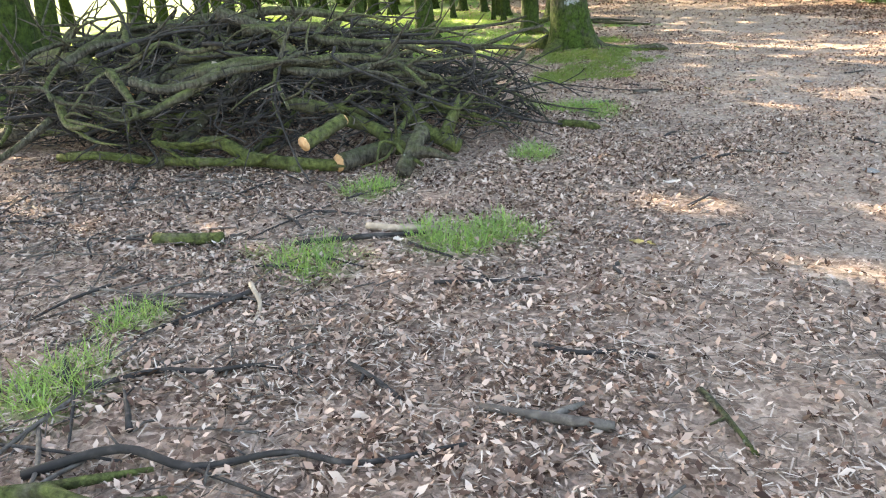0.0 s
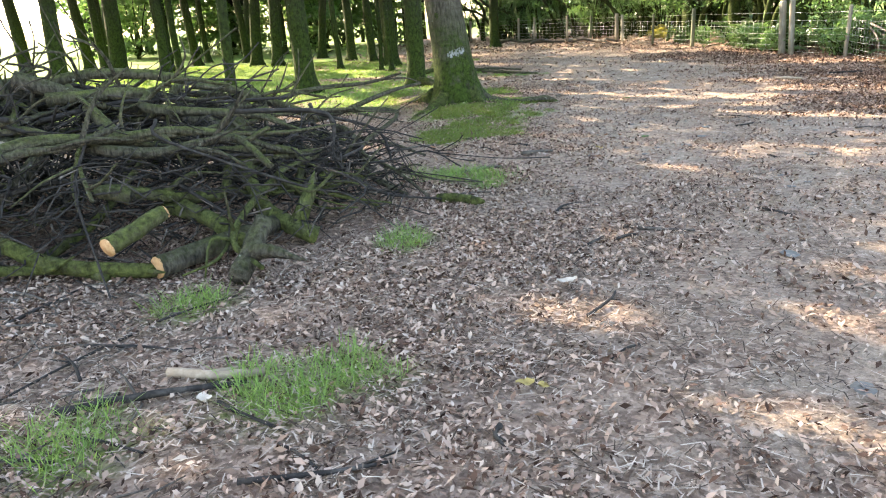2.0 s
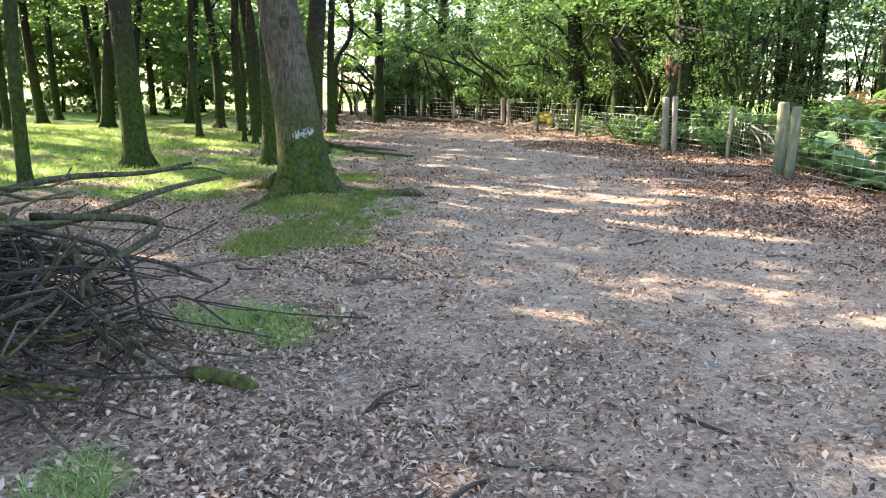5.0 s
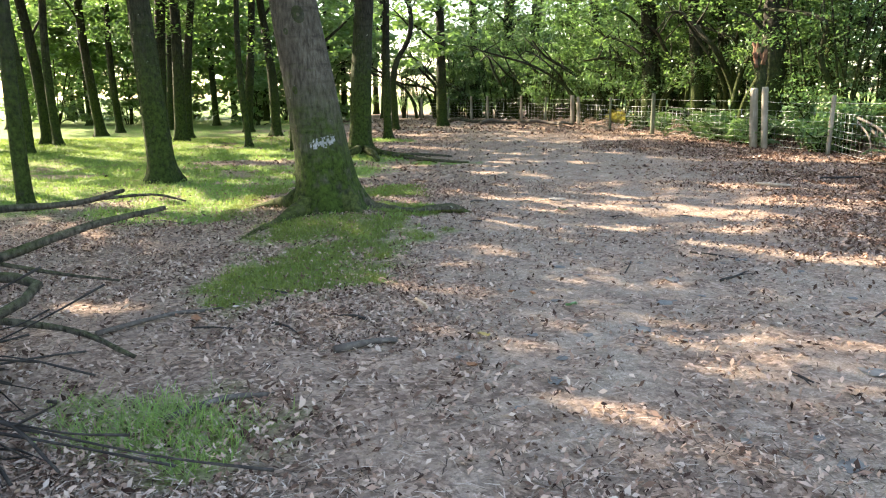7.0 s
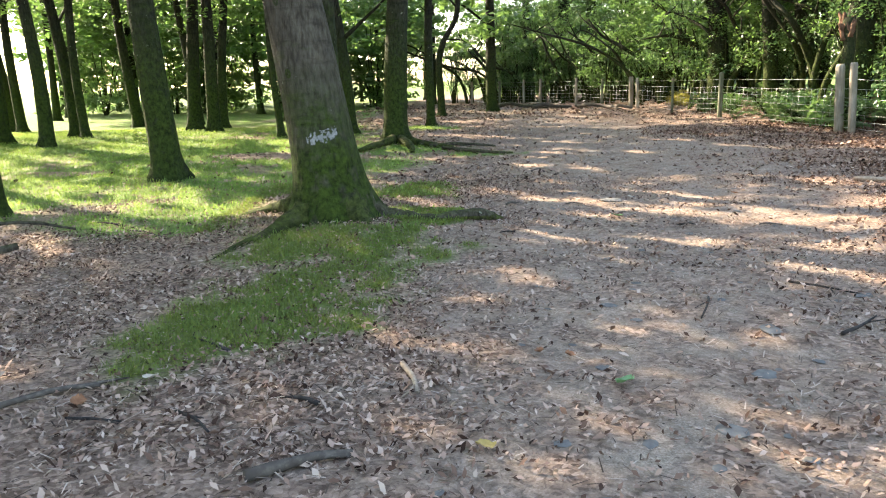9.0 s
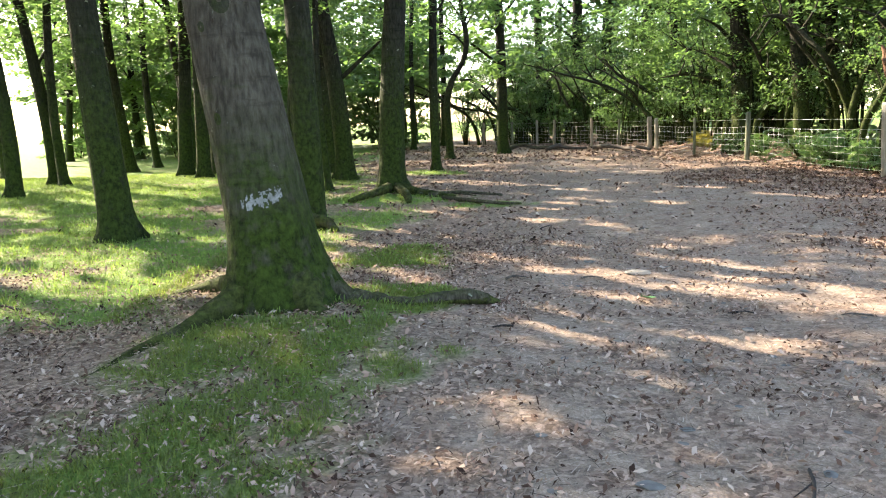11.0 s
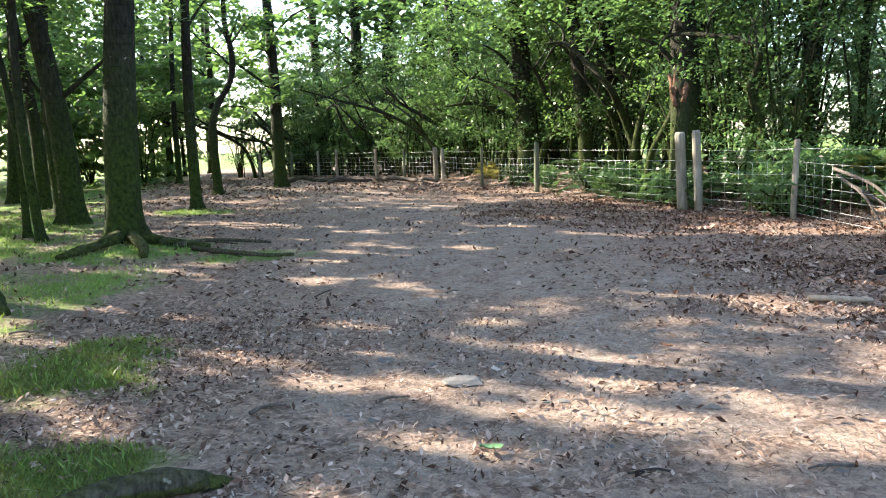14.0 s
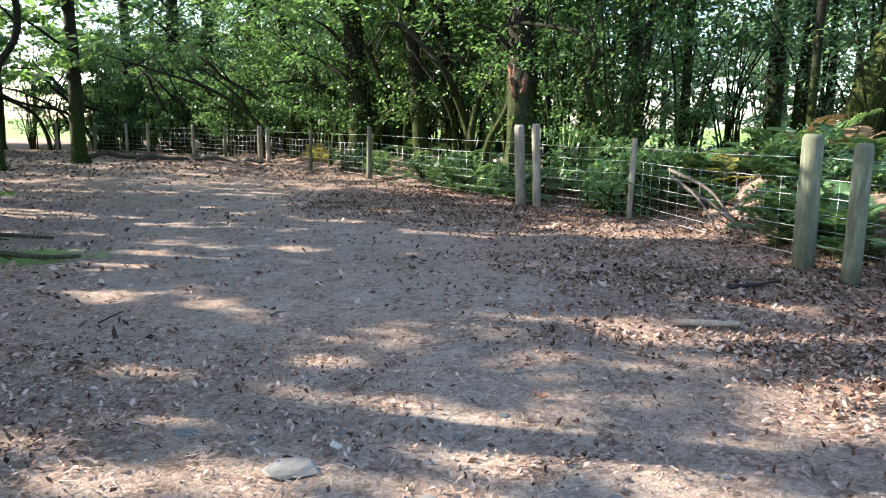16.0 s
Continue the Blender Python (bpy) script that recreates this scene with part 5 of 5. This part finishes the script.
def stone(x, y, s, seed):
    bm = bmesh.new()
    bmesh.ops.create_icosphere(bm, subdivisions=2, radius=s)
    for v in bm.verts:
        k = 1 + 0.35 * noise.noise(v.co * (1.6 / s) + Vector((seed, 0, 0)))
        v.co = Vector((v.co.x * k * 1.3, v.co.y * k, v.co.z * k * 0.2))
    me = bpy.data.meshes.new("stone")
    bm.to_mesh(me)
    bm.free()
    me.materials.append(M_STONE)
    ob = tagged(new("stone", me), "small flat grey stone set in the trodden earth", "stone", "stones in the track")
    ob.matrix_basis = pose(x, y, gz(x, y) + s * 0.1, 0, 0, seed * 40)


for i, (x, y, s) in enumerate([(4.13, 14.91, 0.10), (3.95, 9.8, 0.05), (4.2, 10.4, 0.06), (3.6, 9.2, 0.06), (3.4, 10.9, 0.04), (5.0, 11.0, 0.05), (2.6, 3.6, 0.05), (3.0, 5.2, 0.05), (4.6, 8.4, 0.06), (5.4, 12.6, 0.05), (3.9, 7.4, 0.05), (2.9, 8.3, 0.04), (3.75, 15.5, 0.05), (1.75, 4.3, 0.03), (3.2, 9.9, 0.035), (4.5, 13.1, 0.04)]):
    stone(x, y, s, i)
rp = np.random.default_rng(41)
for i in range(80):                          # small stones trodden into the track
    y = rp.uniform(5.0, 16.5)
    stone(float(np.interp(y, [5, 12, 17], [3.6, 4.3, 5.2])) + rp.normal(0, 1.0), y, rp.uniform(0.014, 0.032), 20 + i)

def fallen_leaf(x, y, s, material, label, seed):
    """One curled leaf with a midrib fold."""
    r = np.random.default_rng(seed)
    vs, fs, n = [], [], 8
    for i in range(n + 1):
        u = i / n
        w = s * 0.34 * math.sin(math.pi * min(1, u * 0.96 + 0.02)) ** 0.8
        for k in (-1, 0, 1):
            vs.append((s * (u - 0.5), k * w, 0.10 * s * abs(k) + 0.25 * s * (u - 0.5) ** 2 + 0.01 * r.random()))
    for i in range(n):
        for k in (0, 1):
            a = 3 * i + k
            fs.append((a, a + 1, a + 4, a + 3))
    ob = tagged(new("fallen_leaf", mesh_of("fallen_leaf", vs, fs, material)), label, "leaf")
    ob.matrix_basis = pose(x, y, gz(x, y) + 0.025, r.uniform(-15, 15), r.uniform(-15, 15), r.uniform(0, 360))


M_YELLOW = mottled("yellowed_leaf", [(0.3, (0.19, 0.13, 0.04)), (0.5, (0.30, 0.22, 0.07)), (0.75, (0.40, 0.31, 0.12))], 60, 0.7, 0.002)
M_TAN = mottled("pale_dry_leaf", [(0.3, (0.30, 0.24, 0.19)), (0.5, (0.44, 0.37, 0.30)), (0.75, (0.58, 0.51, 0.43))], 60, 0.7, 0.002)
M_RUSSET = mottled("russet_leaf", [(0.3, (0.12, 0.05, 0.025)), (0.5, (0.22, 0.10, 0.05)), (0.75, (0.33, 0.17, 0.09))], 60, 0.7, 0.002)
M_GREENLEAF = mottled("fresh_fallen_leaf", [(0.3, (0.06, 0.14, 0.05)), (0.5, (0.11, 0.22, 0.09)), (0.75, (0.18, 0.30, 0.14))], 60, 0.6, 0.002)
for i, (x, y, s, mat, lab) in enumerate([(1.29, 3.70, 0.09, M_YELLOW, "single yellowed leaf lying on the litter"), (1.36, 3.66, 0.07, M_YELLOW, "single yellowed leaf lying on the litter"), (1.63, 4.82, 0.12, M_TAN, "pale dry leaf lying on the litter"), (-1.02, 3.6, 0.10, M_TAN, "pale dry leaf lying on the litter"),
                                         (0.02, 3.6, 0.09, M_TAN, "pale dry leaf lying on the litter"), (3.25, 9.62, 0.12, M_GREENLEAF, "fresh green leaf fallen on the track"), (2.9, 10.1, 0.08, M_RUSSET, "russet leaf lying on the track"), (3.05, 10.05, 0.08, M_RUSSET, "russet leaf lying on the track"),
                                         (2.6, 9.0, 0.09, M_YELLOW, "single yellowed leaf lying on the litter"), (2.5, 8.5, 0.08, M_RUSSET, "russet leaf lying on the track"), (1.0, 9.7, 0.1, M_TAN, "pale dry leaf lying on the litter"), (0.8, 9.4, 0.1, M_RUSSET, "russet leaf lying on the track"),
                                         (4.0, 13.9, 0.12, M_GREENLEAF, "fresh green leaf fallen on the track"), (4.35, 15.0, 0.09, M_TAN, "pale dry leaf lying on the litter"), (5.6, 15.2, 0.09, M_RUSSET, "russet leaf lying on the track")]):
    fallen_leaf(x, y, s, mat, lab, 2000 + i)

# ---- leaf litter, twig litter, grass ----
rv = np.random.default_rng(29)


def scatter(n, x0, x1, y0, y1):
    return rv.uniform(x0, x1, n), rv.uniform(y0, y1, n)


def thinning(x, y, x0, x1, y0, y1, w=1.4):
    """Fades a scattering out towards the sides of its stretch."""
    ragged = 0.8 * vnoise(x * 0.9 + 5, y * 0.9 + 5, 57)
    return step(np.minimum(np.minimum(x - x0, x1 - x), np.minimum(y - y0, y1 - y)) - ragged, -0.4, w)


def litter_mesh(n, area, size, seed, keep):
    x, y = scatter(n, *area)
    g, t, l = cover(x, y)
    drift = 0.28 + 1.0 * step(0.6 * vnoise(x * 1.3 + 3, y * 1.3 + 8, 51) + 0.4 * vnoise(x * 4.1, y * 4.1, 52), 0.3, 0.68)
    k = rv.random(n) < keep(g, t, l) * drift * thinning(x, y, *area)
    x, y = x[k], y[k]
    c = np.stack([x, y, ground_z(x, y) + 0.008 + 0.020 * rv.random(len(x))], 1)
    return leaf_quads(c, size * (0.6 + 0.9 * rv.random(len(x)) ** 2), seed, 0.45, 0.46)


wanted = lambda g, t, l: np.clip((1 - 0.75 * g) * (1 - 0.66 * t) + 0.2 * l, 0, 1)
q = np.concatenate([litter_mesh(230000, (-4.2, 5.5, 0.2, 8.5), 0.034, 1, wanted), litter_mesh(230000, (-3.5, 9.0, 6.5, 18.0), 0.036, 2, wanted),
                    litter_mesh(24000, (-4.5, 12.5, 16.0, 36.0), 0.08, 4, wanted), litter_mesh(11000, (-4.0, 12.5, 32.5, 52.0), 0.14, 5, lambda g, t, l: 0.9 + 0 * g)])
M_LITTER_RED = island_material("fallen_beech_leaves", [(0.0, (0.022, 0.012, 0.008)), (0.4, (0.095, 0.052, 0.034)), (0.8, (0.20, 0.12, 0.085)), (1.0, (0.33, 0.235, 0.18))])
q2 = litter_mesh(90000, (4.5, 13.5, 8.5, 28.0), 0.06, 3, lambda g, t, l: l + 0.06)
tagged(new("leaf_litter", quads_mesh("leaf_litter", q2, M_LITTER_RED)), "deep red-brown beech leaves lying before the fence", "leaf litter", kind="stuff")
tagged(new("leaf_litter", quads_mesh("leaf_litter", q, M_LITTER)), "dry brown and grey fallen leaves strewn over the floor", "leaf litter", kind="stuff")


def straws(n, area, seed, length, width, mat, name, label, keep):
    x, y = scatter(n, *area)
    g, t, l = cover(x, y)
    drift = 0.2 + 1.0 * step(0.5 * vnoise(x * 1.7 + 13, y * 1.7 + 8, 53) + 0.5 * vnoise(x * 5.1, y * 5.1, 54), 0.3, 0.7)
    k = rv.random(n) < keep(g, t, l) * drift * thinning(x, y, *area)
    x, y = x[k], y[k]
    m = len(x)
    a, L = rv.random(m) * 6.28, length * (0.4 + rv.random(m))
    d = np.stack([np.cos(a) * L, np.sin(a) * L, rv.normal(0, 0.10, m) * L], 1)
    w = np.stack([-np.sin(a) * width, np.cos(a) * width, 0 * a], 1)
    c = np.stack([x, y, ground_z(x, y) + 0.012 + 0.012 * rv.random(m)], 1)
    tagged(new(name, quads_mesh(name, np.stack([c - d / 2 - w, c - d / 2 + w, c + d / 2 + w * 0.6, c + d / 2 - w * 0.6], 1), mat)), label, name.replace("_", " "), kind="stuff")


M_STRAW = island_material("twig_bits", [(0.0, (0.03, 0.021, 0.016)), (0.4, (0.12, 0.09, 0.07)), (0.75, (0.27, 0.21, 0.17)), (1.0, (0.41, 0.34, 0.28))])
straws(110000, (-4.2, 5.5, 0.2, 8.5), 1, 0.06, 0.003, M_STRAW, "twig_litter", "short broken twigs and straw strewn over the floor", lambda g, t, l: 1 - 0.4 * t)
straws(56000, (-4.0, 10.0, 6.5, 19.0), 2, 0.065, 0.0032, M_STRAW, "twig_litter", "short broken twigs and straw strewn over the floor", lambda g, t, l: 1 - 0.4 * t)


def grass_mesh(n, area, height, width, keep_at, lean=0.5):
    x, y = scatter(n, *area)
    g, t, l = cover(x, y)
    k = rv.random(n) < step(g, keep_at, 0.9)
    x, y, g = x[k], y[k], g[k]
    m = len(x)
    a = rv.random(m) * 6.28
    h = height * (0.45 + 0.8 * rv.random(m))
    b = np.stack([x, y, ground_z(x, y) - 0.005], 1)
    tip = b + np.stack([np.cos(a) * h * lean * (0.4 + rv.random(m)), np.sin(a) * h * lean * (0.4 + rv.random(m)), h], 1)
    mid = b * 0.5 + tip * 0.5 + np.stack([0 * a, 0 * a, 0.12 * h], 1)
    w = np.stack([-np.sin(a) * width, np.cos(a) * width, 0 * a], 1)
    return np.stack([b - w * 0.5, mid + w * 0.5, tip, mid - w * 0.5], 1)


tagged(new("grass", quads_mesh("grass", grass_mesh(120000, (-2.2, 2.2, 1.2, 8.6), 0.095, 0.004, 0.2, 1.2), M_GRASS)), "small tufts of fresh green grass in the leaf litter", "grass", kind="stuff")
tagged(new("grass", quads_mesh("grass", grass_mesh(150000, (-0.2, 3.0, 9.5, 16.8), 0.05, 0.005, 0.25, 0.9), M_MOSSGRASS)), "mossy grass round the foot of the beech", "grass", kind="stuff")
tagged(new("grass", quads_mesh("grass", grass_mesh(130000, (-13, 2.5, 13, 31), 0.07, 0.009, 0.3, 0.8), M_GRASS)), "short sunlit grass under the open wood", "grass", kind="stuff")
